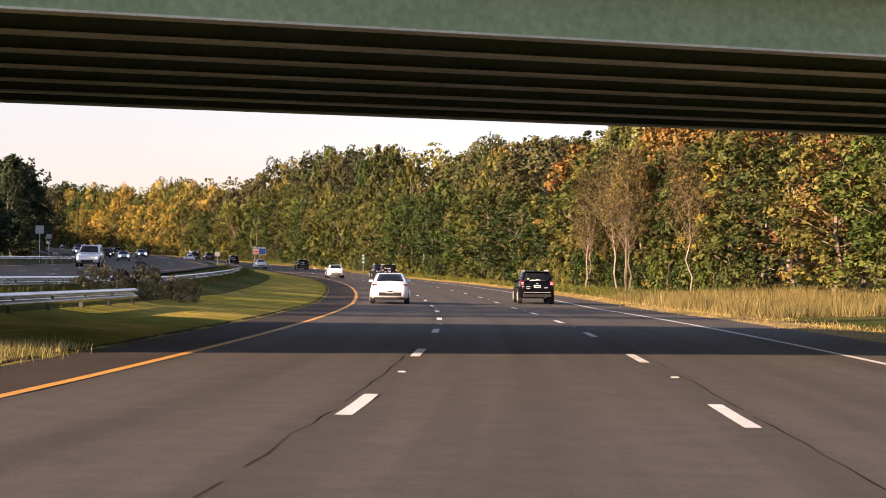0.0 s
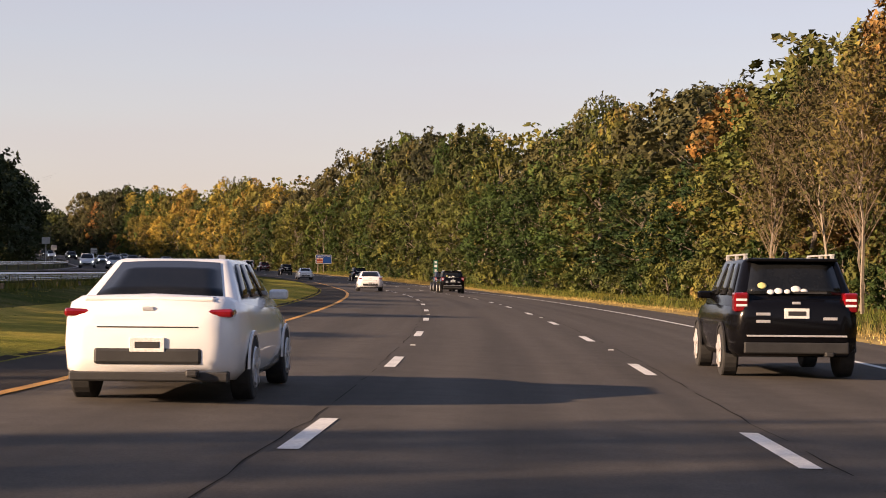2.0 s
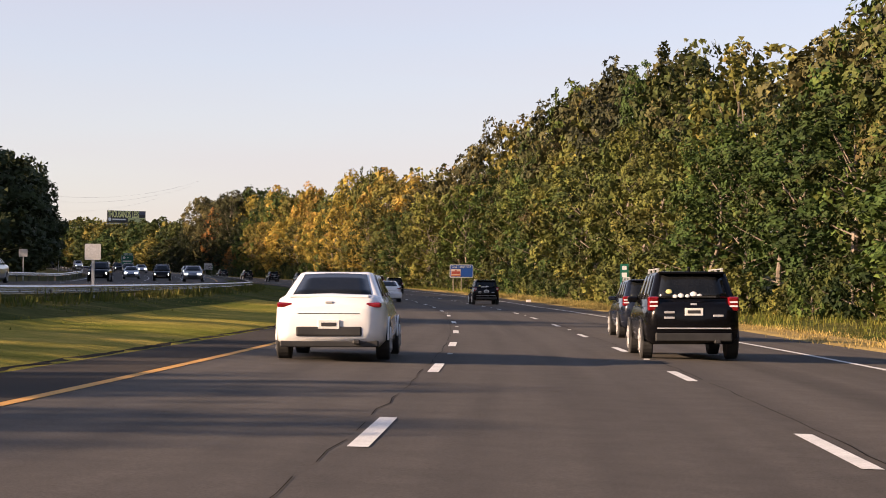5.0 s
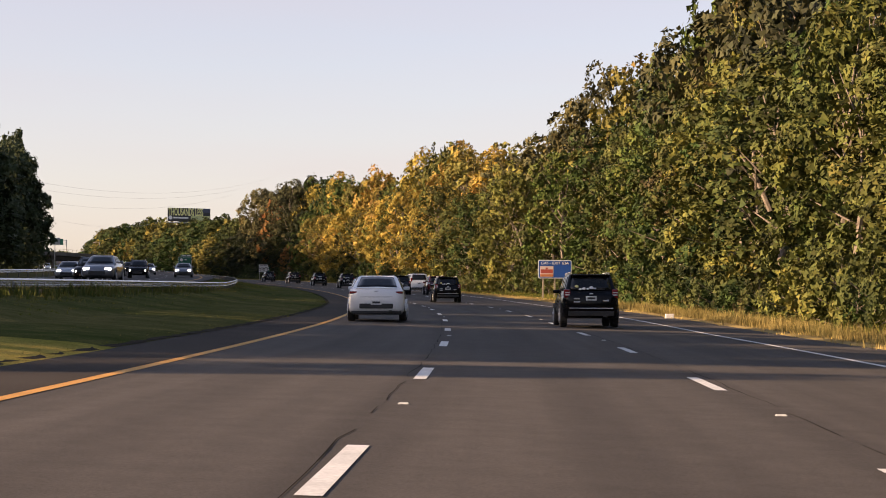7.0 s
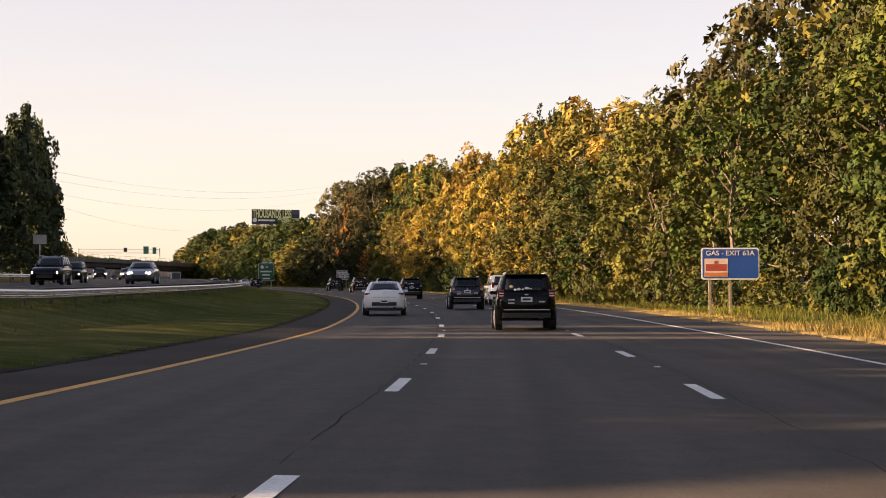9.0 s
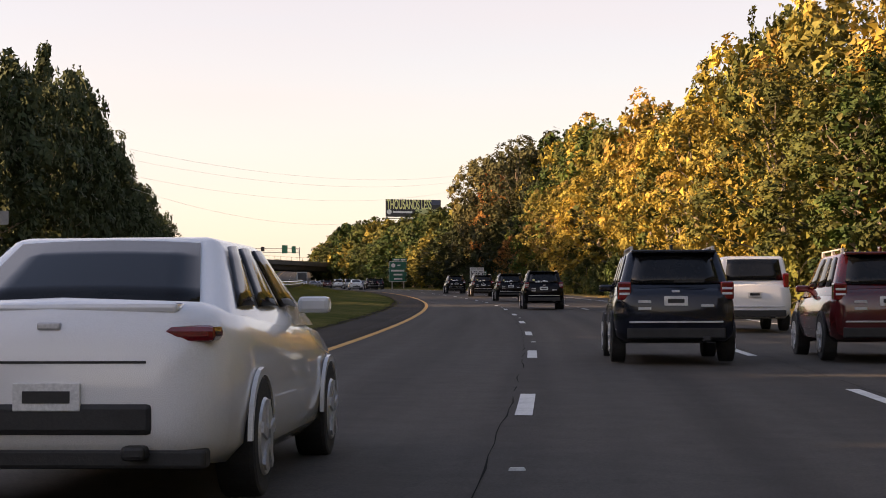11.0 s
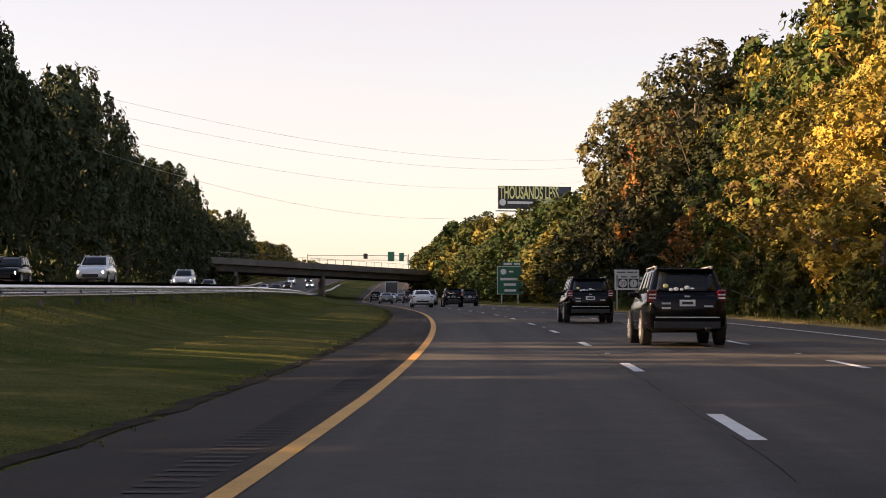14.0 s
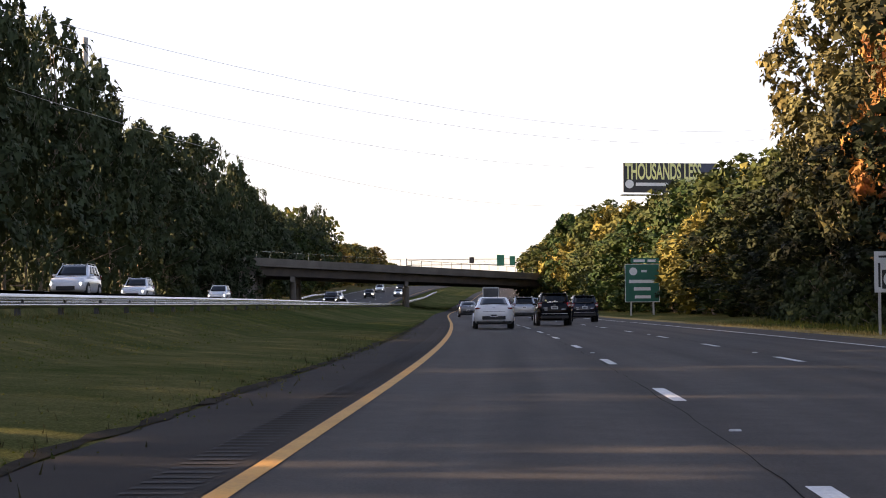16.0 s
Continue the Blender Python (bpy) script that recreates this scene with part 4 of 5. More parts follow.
# ---- signs ----
SIGN_BLUE = surface("blue sign sheeting", (0.01, 0.07, 0.30), (0.015, 0.09, 0.36), 1, 40, 0.45, bump=0.02)
SIGN_GREEN = surface("green sign sheeting", (0.0, 0.105, 0.068), (0.003, 0.135, 0.088), 1, 40, 0.45, bump=0.02)
SIGN_WHITE = surface("white sign sheeting", (0.68, 0.68, 0.66), (0.80, 0.80, 0.78), 1, 40, 0.5, bump=0.02)
SIGN_BLACK = surface("black sign sheeting", (0.015, 0.015, 0.016), (0.03, 0.03, 0.03), 1, 40, 0.5, bump=0.02)
SIGN_RED = surface("dull red sheeting", (0.38, 0.06, 0.04), (0.48, 0.09, 0.06), 2, 40, 0.5, bump=0.02)
SIGN_ORANGE = surface("orange sheeting", (0.55, 0.18, 0.06), (0.62, 0.22, 0.08), 2, 40, 0.5, bump=0.02)
SIGN_GREY = surface("bare aluminium", (0.42, 0.42, 0.42), (0.55, 0.55, 0.55), 1, 20, 0.5, 0.6, bump=0.05)
WOOD_POST = surface("grey timber post", (0.22, 0.18, 0.13), (0.34, 0.29, 0.22), 2, 14, 0.9, bump=0.4)
PALE_YELLOW = surface("pale yellow lettering", (0.84, 0.80, 0.30), (0.9, 0.86, 0.40), 1, 30, 0.5, bump=0.0)


def sign_base(s, d, turn=0.0):
    o = new("road_sign")
    o.matrix_world = Matrix.Translation(spot(s, d)) @ pose(0, 0, 0, 0, 0, heading(s) + turn)
    return o


def panel(x0, x1, z0, z1, y, thick, material, parent, name="panel", label="", round_=0.0):
    """An upright sheet that faces oncoming traffic."""
    bm = box(x0, x1, y, y + thick, z0, z1)
    if round_:
        ed = [e for e in bm.edges if abs(e.verts[0].co.y - e.verts[1].co.y) > thick * 0.9]
        bmesh.ops.bevel(bm, geom=ed, offset=round_, segments=4, affect="EDGES", profile=0.5)
    return part(name, bm, material, parent, label)


def words(text, size, x, z, y, material, parent, name="lettering", width=None, align="CENTER", bold=0.0):
    cu = bpy.data.curves.new(name, "FONT")
    cu.body, cu.size, cu.extrude, cu.align_x, cu.align_y = text, size, 0.004, align, "CENTER"
    cu.offset = bold
    tmp = bpy.data.objects.new("tmp_text", cu)
    scene.collection.objects.link(tmp)
    bpy.context.view_layer.update()
    me = bpy.data.meshes.new_from_object(tmp.evaluated_get(bpy.context.evaluated_depsgraph_get()))
    bpy.data.objects.remove(tmp)
    xs = [v.co.x for v in me.vertices]
    if width:
        k = width / (max(xs) - min(xs))
        for v in me.vertices:
            v.co.x *= k
    me.materials.clear()
    o = part_of(name, me, material, parent)
    o.matrix_basis = pose(x, y, z, 90, 0, 0)
    return o


def bars(rows, y, material, parent):
    """Writing too small to read, as plain bars."""
    for x0, x1, z0, z1 in rows:
        panel(x0, x1, z0, z1, y, 0.004, material, parent, "text_bar")


def posts(xs, z1, y, parent, material=SIGN_GREY, r=0.05, z0=-0.5):
    for x in xs:
        part("post", box(x - r, x + r, y, y + 2 * r, z0, z1), material, parent)


# blue services sign
g = sign_base(383, 15.1)
posts((-1.02, 0.0), 3.2, 0.03, g, WOOD_POST, 0.06)
panel(-1.47, 1.47, 1.72, 3.32, 0.0, 0.02, SIGN_WHITE, g, "border", "white rounded border", 0.14)
panel(-1.40, 1.40, 1.79, 3.25, -0.006, 0.005, SIGN_BLUE, g, "panel", "", 0.10)
words("GAS - EXIT 63A", 0.34, 0, 3.04, -0.016, SIGN_WHITE, g, width=2.45, bold=0.002)
panel(-1.30, -0.12, 1.86, 2.78, -0.012, 0.005, surface("cream sheeting", (0.70, 0.55, 0.47), (0.76, 0.62, 0.54), 2, 30, 0.5), g, "logo_panel", "cream logo panel with plain shapes")
panel(-1.24, -0.18, 2.16, 2.50, -0.018, 0.005, SIGN_RED, g, "logo_band")
panel(-0.80, -0.62, 2.52, 2.66, -0.018, 0.005, SIGN_RED, g, "logo_bird")
panel(-1.28, -0.14, 1.88, 2.08, -0.018, 0.005, SIGN_ORANGE, g, "logo_band")
tagged(g, "blue services sign with white border on timber posts", "road sign")

# white sign with two black squares
g = sign_base(594, 13.45)
posts((-0.75, 0.72), 3.1, 0.03, g, SIGN_GREY, 0.045)
panel(-0.95, 0.95, 1.66, 3.22, 0.0, 0.02, SIGN_WHITE, g, "panel")
bars(((-0.78, -0.10, 2.98, 3.06), (0.02, 0.52, 2.98, 3.06), (0.60, 0.80, 2.98, 3.06), (-0.45, 0.05, 2.62, 2.70), (0.30, 0.78, 2.62, 2.70), (-0.80, -0.72, 1.86, 2.78)), -0.006, SIGN_BLACK, g)
for x, n in ((-0.30, "29"), (0.52, "1")):
    panel(x - 0.36, x + 0.36, 1.80, 2.52, -0.006, 0.005, SIGN_BLACK, g, "shield_square")
    bm = bmesh.new()
    bmesh.ops.create_cone(bm, segments=24, radius1=0.31, radius2=0.31, depth=0.006, cap_ends=True, matrix=pose(x, -0.013, 2.16, 90, 0, 0))
    part("shield", bm, SIGN_WHITE, g)
    words(n, 0.42, x, 2.16, -0.026, SIGN_BLACK, g, "route_number")
tagged(g, "white route sign with two black squares on steel posts", "road sign")
g = sign_base(596, 14.9)
posts((0.0,), 2.75, 0.02, g, SIGN_GREY, 0.04)
panel(-0.22, 0.22, 1.3, 2.8, 0.0, 0.015, SIGN_GREEN, g, "panel")
bars(((-0.12, 0.12, 2.45, 2.68), (-0.14, 0.14, 2.05, 2.28), (-0.12, 0.12, 1.5, 1.8)), -0.006, SIGN_WHITE, g)
tagged(g, "narrow green distance marker on a steel post", "road sign", "green markers")
g = sign_base(277, 12.2)
posts((0.0,), 2.9, 0.02, g, SIGN_GREY, 0.04)
panel(-0.26, 0.26, 1.36, 3.0, 0.0, 0.015, SIGN_GREEN, g, "panel")
bars(((-0.14, 0.14, 2.62, 2.86), (-0.16, 0.16, 2.15, 2.45), (-0.12, 0.12, 1.55, 1.9)), -0.006, SIGN_WHITE, g)
tagged(g, "narrow green distance marker before the trees", "road sign", "green markers")

# green exit sign
g = sign_base(715, 17.2)
zb = 7.2 - lay(715, 17.2)
posts((-1.2, 1.2), zb + 4.0, 0.06, g, SIGN_GREY, 0.09)
panel(-1.85, 1.85, zb, zb + 4.1, 0.0, 0.03, SIGN_GREEN, g, "panel", "", 0.15)
panel(-1.2, 1.85, zb + 4.16, zb + 4.75, 0.0, 0.03, SIGN_GREEN, g, "exit_tab", "", 0.08)
for x0, x1, z0, z1 in ((-1.85, 1.85, zb, zb + 0.06), (-1.85, 1.85, zb + 4.04, zb + 4.1), (-1.85, -1.79, zb, zb + 4.1), (1.79, 1.85, zb, zb + 4.1)):
    panel(x0, x1, z0, z1, -0.006, 0.005, SIGN_WHITE, g, "border")
bm = bmesh.new()
bmesh.ops.create_cone(bm, segments=24, radius1=0.42, radius2=0.42, depth=0.006, cap_ends=True, matrix=pose(-0.95, -0.008, zb + 3.3, 90, 0, 0))
part("route_shield", bm, SIGN_WHITE, g)
bars(((-0.1, 0.5, zb + 3.2, zb + 3.45), (-1.4, 1.3, zb + 2.05, zb + 2.4), (-0.9, 0.9, zb + 1.25, zb + 1.6), (-0.8, 0.9, zb + 0.4, zb + 0.72), (-0.9, 0.3, zb + 4.32, zb + 4.58), (0.6, 1.5, zb + 4.32, zb + 4.58)), -0.006, SIGN_WHITE, g)
tagged(g, "large green exit sign with white writing bars", "road sign")

# backs of signs for the other carriageway
for s, d, w, h, z in ((487, -33.4, 1.4, 1.0, 3.9), (318, -34.5, 1.1, 0.9, 2.9), (205, -33.8, 0.9, 0.9, 3.2), (336, -33.5, 0.8, 0.7, 2.2), (234, -13.4, 0.6, 0.6, 1.4)):
    g = sign_base(s, d, 180)
    posts((0.0,), z + h, -0.11, g, SIGN_GREY, 0.05)
    panel(-w / 2, w / 2, z, z + h, 0.0, 0.02, SIGN_GREY, g, "panel", "", 0.05)
    tagged(g, "sign seen from its bare aluminium back", "road sign", "signs for the oncoming traffic")
g = new("marker_post")
g.matrix_world = Matrix.Translation(spot(587, -35.6))
part("post", box(-0.16, 0.16, -0.05, 0.05, -0.4, 4.6, 0.02), SIGN_GREY, g)
tagged(g, "pale grey upright post before dark trees", "post")

# ---- billboard ----
g = new("billboard")
a = Vector((-269.4, 709.4, 27.5))
right = Vector((0.66, 0.62, 0)).normalized()
m = Matrix(((right.x, -right.y, 0, a.x), (right.y, right.x, 0, a.y), (0, 0, 1, a.z), (0, 0, 0, 1)))
g.matrix_world = m
zg = lay(770, 26) - 27.5
panel(0, 13.4, -4.1, 0, 0.0, 0.35, SIGN_BLACK, g, "face", "black printed billboard face")
words("THOUSANDS LESS", 3.1, 5.65, -1.3, -0.03, PALE_YELLOW, g, width=10.9, bold=0.07)
panel(10.9, 13.2, -1.2, -0.15, -0.03, 0.02, surface("dull blue print", (0.05, 0.06, 0.10), (0.08, 0.09, 0.13), 2, 30, 0.6), g, "print_block")
bm = bmesh.new()
bmesh.ops.create_cone(bm, segments=24, radius1=0.6, radius2=0.6, depth=0.02, cap_ends=True, matrix=pose(0.8, -0.03, -2.95, 90, 0, 0))
part("logo_disc", bm, SIGN_WHITE, g)
panel(1.7, 6.4, -3.2, -2.75, -0.03, 0.02, SIGN_WHITE, g, "logo_bar")
panel(7.2, 13.2, -3.9, -2.3, -0.03, 0.02, surface("pale green print", (0.45, 0.46, 0.18), (0.6, 0.6, 0.3), 0.6, 8, 0.6), g, "print_block")
part("catwalk", box(-0.4, 13.8, -0.9, 0.6, -4.55, -4.4), GALVANISED, g)
for x in (4.4, 5.6):
    bm = bmesh.new()
    bmesh.ops.create_cone(bm, segments=18, radius1=0.42, radius2=0.42, depth=-4.4 - zg, cap_ends=True, matrix=Matrix.Translation((x + 1.2, 0.55, (-4.4 + zg) / 2)))
    part("column", bm, SIGN_GREY, g)
tagged(g, "black billboard with pale yellow letters on steel columns", "billboard")


# ---- vehicles ----
def paint(name, c, rough=0.14, metal=0.0, coat=0.8, spec=0.5):
    return surface(name, tuple(v * 0.93 for v in c), c, 0.8, 200, rough, metal, bump=0.0, coat=coat, spec=spec)


WHITE_CAR, BLACK_CAR = paint("white car paint", (0.84, 0.84, 0.83), 0.25), paint("black car paint", (0.0035, 0.0035, 0.0045), 0.16, coat=0.05, spec=0.16)
RED_CAR, GREY_CAR = paint("dark red car paint", (0.085, 0.010, 0.011)), paint("grey car paint", (0.16, 0.17, 0.19), 0.32, 0.5)
SILVER_CAR, BLUE_CAR = paint("silver car paint", (0.45, 0.46, 0.47), 0.3, 0.6), paint("dark blue car paint", (0.008, 0.011, 0.02), 0.15, coat=0.4, spec=0.3)
RUBBER = surface("tyre rubber", (0.015, 0.015, 0.015), (0.03, 0.03, 0.03), 6, 60, 0.85, bump=0.2)
ALLOY = surface("wheel alloy", (0.5, 0.5, 0.51), (0.66, 0.66, 0.66), 6, 60, 0.35, 0.45, bump=0.0)
TRIM = surface("black plastic trim", (0.012, 0.012, 0.012), (0.025, 0.025, 0.025), 4, 60, 0.6, bump=0.1)
TINTED = surface("tinted window glass", (0.006, 0.007, 0.008), (0.012, 0.013, 0.014), 2, 20, 0.05, bump=0.0, spec=0.3)
RED_LENS = surface("red lamp lens", (0.14, 0.003, 0.006), (0.22, 0.006, 0.010), 9, 60, 0.15, bump=0.0, coat=0.8)
CLEAR_LENS = surface("clear lamp lens", (0.65, 0.67, 0.70), (0.8, 0.82, 0.84), 9, 60, 0.1, bump=0.0, coat=0.8)
YELLOW_TRIM = surface("pale yellow lump", (0.5, 0.46, 0.16), (0.62, 0.57, 0.24), 4, 60, 0.5, bump=0.0)
PLATE = surface("plate white", (0.6, 0.6, 0.58), (0.72, 0.72, 0.70), 4, 60, 0.5, bump=0.0)


def lit_lamp(name, power):
    m, nt, b = nodes_of(name)
    b.inputs["Base Color"].default_value = (0.9, 0.92, 0.95, 1)
    b.inputs["Emission Color"].default_value = (1.0, 0.96, 0.9, 1)
    b.inputs["Emission Strength"].default_value = power
    return m


HEADLIGHT = lit_lamp("lit headlight", 9.0)

# stations of the lower body from tail to nose: y, half width, bottom, top; then the cabin: tail, nose, roof tail, roof nose, half widths, heights; wheel places
SHAPES = {
    "sedan": dict(body=((-2.33, 0.62, 0.42, 0.84), (-2.27, 0.80, 0.30, 1.00), (-2.05, 0.875, 0.24, 1.06), (-1.4, 0.90, 0.20, 1.04), (-0.4, 0.905, 0.19, 0.99), (0.8, 0.90, 0.19, 0.97),
                        (1.35, 0.89, 0.20, 0.93), (1.95, 0.86, 0.23, 0.83), (2.22, 0.76, 0.28, 0.70), (2.33, 0.58, 0.36, 0.58)),
                  cabin=(-1.98, 1.22, -1.0, 0.28, 0.84, 0.60, 0.98, 1.44), wheels=(-1.36, 1.36, 0.33), rails=False, lamp=(0.83, 0.90, 0.40, 0.085)),
    "suv": dict(body=((-2.27, 0.68, 0.46, 0.98), (-2.20, 0.83, 0.36, 1.08), (-1.9, 0.885, 0.30, 1.11), (-1.0, 0.90, 0.27, 1.09), (0.2, 0.90, 0.26, 1.06), (1.0, 0.895, 0.26, 1.05),
                      (1.7, 0.87, 0.29, 0.99), (2.12, 0.78, 0.34, 0.86), (2.25, 0.62, 0.42, 0.70)),
                cabin=(-2.16, 1.02, -1.78, 0.12, 0.845, 0.655, 1.06, 1.67), wheels=(-1.33, 1.31, 0.36), rails=True, lamp=(0.845, 1.06, 0.2, 0.27)),
    "van": dict(body=((-2.5, 0.72, 0.46, 1.1), (-2.45, 0.90, 0.36, 1.15), (-1.9, 0.95, 0.30, 1.16), (0.2, 0.95, 0.28, 1.14), (1.5, 0.94, 0.28, 1.08), (2.2, 0.85, 0.34, 0.92), (2.45, 0.66, 0.42, 0.72)),
                cabin=(-2.4, 1.7, -2.2, 0.75, 0.90, 0.76, 1.12, 1.86), wheels=(-1.5, 1.5, 0.36), rails=False, lamp=(0.85, 1.25, 0.14, 0.36)),
}


def car(shape, coat, label, lamps=False, name="car", plate=True):
    f = SHAPES[shape]
    o = new(name)
    bm = bmesh.new()
    rings = []
    for y, w, z0, z1 in f["body"]:
        h = z1 - z0
        half = [(0.0, z0), (w * 0.86, z0), (w * 0.97, z0 + 0.12 * h), (w, z0 + 0.42 * h), (w * 0.985, z0 + 0.72 * h), (w * 0.93, z0 + 0.92 * h), (w * 0.80, z1), (0.0, z1 + 0.025)]
        pts = half + [(-x, z) for x, z in half[-2:0:-1]]
        rings.append([bm.verts.new((x, y, z)) for x, z in pts])
    n = len(rings[0])
    for a, b in zip(rings, rings[1:]):
        for i in range(n):
            bm.faces.new((a[i], a[(i + 1) % n], b[(i + 1) % n], b[i]))
    bm.faces.new(rings[0][::-1])
    bm.faces.new(rings[-1])
    bmesh.ops.recalc_face_normals(bm, faces=bm.faces[:])
    part("body", bm, coat, o, smooth=True)

    t0, t1, r0, r1, wb, wt, zb, zt = f["cabin"]
    bm = bmesh.new()
    low = [(-wb, t0, zb - 0.06), (wb, t0, zb - 0.06), (wb, t1, zb - 0.06), (-wb, t1, zb - 0.06)]
    top = [(-wt, r0, zt), (wt, r0, zt), (wt, r1, zt), (-wt, r1, zt)]
    lv, tv = [bm.verts.new(v) for v in low], [bm.verts.new(v) for v in top]
    bm.faces.new(tv)
    for i in range(4):
        bm.faces.new((lv[i], lv[(i + 1) % 4], tv[(i + 1) % 4], tv[i]))
    bmesh.ops.bevel(bm, geom=bm.edges[:], offset=0.09, segments=3, affect="EDGES", profile=0.5)
    bmesh.ops.recalc_face_normals(bm, faces=bm.faces[:])
    part("cabin", bm, coat, o, smooth=True)

    def pane(pname, q, u0, u1, v0, v1, lift=0.012, label_=""):
        """A window: a thin bowed sheet on the side with corners q, low left, low right, high right, high left."""
        q = [Vector(v) for v in q]
        nrm = (q[1] - q[0]).cross(q[3] - q[0]).normalized()
        bm = bmesh.new()
        g = []
        for j in range(5):
            for i in range(7):
                u, v = u0 + (u1 - u0) * i / 6, v0 + (v1 - v0) * j / 4
                p = (q[0] * (1 - u) + q[1] * u) * (1 - v) + (q[3] * (1 - u) + q[2] * u) * v
                bow = 0.02 * (1 - (2 * i / 6 - 1) ** 2)
                g.append(bm.verts.new(p + nrm * (lift + bow)))
        for j in range(4):
            for i in range(6):
                a = j * 7 + i
                bm.faces.new((g[a], g[a + 1], g[a + 8], g[a + 7]))
        ob = part(pname, bm, TINTED, o, label_, True)
        so = ob.modifiers.new("glass", "SOLIDIFY")
        so.thickness = 0.006

    L, T = low, top
    pane("rear_window", (L[0], L[1], T[1], T[0]), 0.09, 0.91, 0.24, 0.90)
    pane("windscreen", (L[2], L[3], T[3], T[2]), 0.07, 0.93, 0.16, 0.92)
    for sd in (1, -1):
        q = (L[1], L[2], T[2], T[1]) if sd > 0 else (L[3], L[0], T[0], T[3])
        for u0, u1 in ((0.10, 0.30), (0.33, 0.58), (0.61, 0.86)):
            if sd < 0:
                u0, u1 = 1 - u1, 1 - u0
            pane("side_window", q, u0, u1, 0.22, 0.88)
        part("mirror", box(sd * 0.80 if sd > 0 else -1.01, 1.01 if sd > 0 else -0.80, t1 - 0.62, t1 - 0.48, zb + 0.02, zb + 0.13, 0.03), coat, o)
        y0, y1, r = f["wheels"]
        wx = f["body"][3][1]
        for y in (y0, y1):
            bm = bmesh.new()
            bmesh.ops.create_cone(bm, segments=28, radius1=r, radius2=r, depth=0.22, cap_ends=True, matrix=pose(sd * (wx - 0.09), y, r, 0, 90, 0))
            bmesh.ops.bevel(bm, geom=[e for e in bm.edges if len(e.link_faces) == 2 and any(len(q.verts) > 4 for q in e.link_faces)], offset=0.03, segments=2, affect="EDGES", profile=0.5)
            wheel = part("wheel", bm, RUBBER, o)
            bm = bmesh.new()
            bmesh.ops.create_cone(bm, segments=28, radius1=r * 0.66, radius2=r * 0.62, depth=0.02, cap_ends=True, matrix=pose(sd * (wx + 0.024), y, r, 0, 90, 0))
            for k in range(5):
                a = 2 * math.pi * k / 5
                bm_box(bm, -0.012, 0.012, -0.03, 0.03, 0.04, r * 0.60, pose(sd * (wx + 0.036), y, r) @ Matrix.Rotation(a, 4, "X"))
            part("rim", bm, ALLOY, wheel)
            bm = bmesh.new()
            arch = []
            for k in range(13):
                a = math.pi * k / 12
                for rad in (r + 0.015, r + 0.06):
                    arch.append(bm.verts.new((sd * (wx + 0.008), y + rad * math.cos(a), r + rad * math.sin(a) * 0.97)))
            for k in range(12):
                bm.faces.new((arch[2 * k], arch[2 * k + 1], arch[2 * k + 3], arch[2 * k + 2]))
            ob = part("wheel_arch", bm, TRIM if f["rails"] else coat, o)
            so = ob.modifiers.new("rim", "SOLIDIFY")
            so.thickness = 0.025
            so.offset = 0
    ty = f["body"][1][0]
    tw, tz, ww, hh = f["lamp"]
    for sd in (1, -1):
        x0, x1 = sorted((sd * tw, sd * (tw - ww)))
        lamp = part("tail_light", box(x0, x1, ty - 0.03, ty + 0.22, tz - hh / 2, tz + hh / 2, 0.03), RED_LENS, o)
        for v in (0.34, 0.62) if f["rails"] else ():
            z = tz - hh / 2 + hh * v
            part("reflector", box(x0 + 0.025, x1 - 0.025, ty - 0.036, ty - 0.024, z - 0.016, z + 0.016, 0.004), CLEAR_LENS, lamp, "clear strip in the lamp")
        fy = f["body"][-2][0]
        x0, x1 = sorted((sd * 0.74, sd * 0.42))
        part("headlight", box(x0, x1, fy - 0.16, fy + 0.075, 0.60, 0.74, 0.03), HEADLIGHT if lamps else CLEAR_LENS, o)
    bw = f["body"][1][1]
    if shape == "sedan":
        part("rear_bumper", box(-bw * 0.66, bw * 0.66, ty - 0.078, ty + 0.1, 0.40, 0.56, 0.03), TRIM, o, "black bumper recess")
        part("valance", box(-bw * 0.98, bw * 0.98, ty - 0.02, ty + 0.12, 0.23, 0.33, 0.02), TRIM, o, "black lower valance")
        part("boot_gap", box(-bw * 0.62, bw * 0.62, ty - 0.064, ty + 0.02, 0.755, 0.768), TRIM, o, "dark shut line of the boot lid")
        part("boot_lip", box(-bw * 0.80, bw * 0.80, ty + 0.0, ty + 0.30, 1.005, 1.055, 0.022), coat, o)
    else:
        part("rear_bumper", box(-bw * 0.86, bw * 0.86, ty - 0.075, ty + 0.1, 0.36, 0.52, 0.02), TRIM, o, "black lower bumper")
    dy, low_z = f["body"][0][0], f["body"][0][2]
    for sd in (1, -1) if f["rails"] else ():
        for z in (0.80, 0.90) if sd < 0 else (0.84,):
            x0, x1 = sorted((sd * 0.36, sd * 0.55))
            part("badge", box(x0, x1, dy - 0.014, dy + 0.01, z - 0.02, z + 0.02, 0.004), ALLOY, o, "small chrome badge bar")
    part("emblem", box(-0.06, 0.06, ty - 0.05, ty + 0.05, 1.03 if shape == "suv" else 0.92, 1.07 if shape == "suv" else 0.96, 0.01), ALLOY, o, "small chrome emblem")
    if shape != "sedan":
        part("trim_strip", box(-bw * 0.82, bw * 0.82, dy - 0.022, dy + 0.03, low_z + 0.13, low_z + 0.155, 0.005), ALLOY, o, "thin bright strip above the bumper")
    part("exhaust", box(0.38, 0.5, dy - 0.06, dy + 0.2, low_z - 0.14, low_z - 0.07, 0.02), TRIM, o)
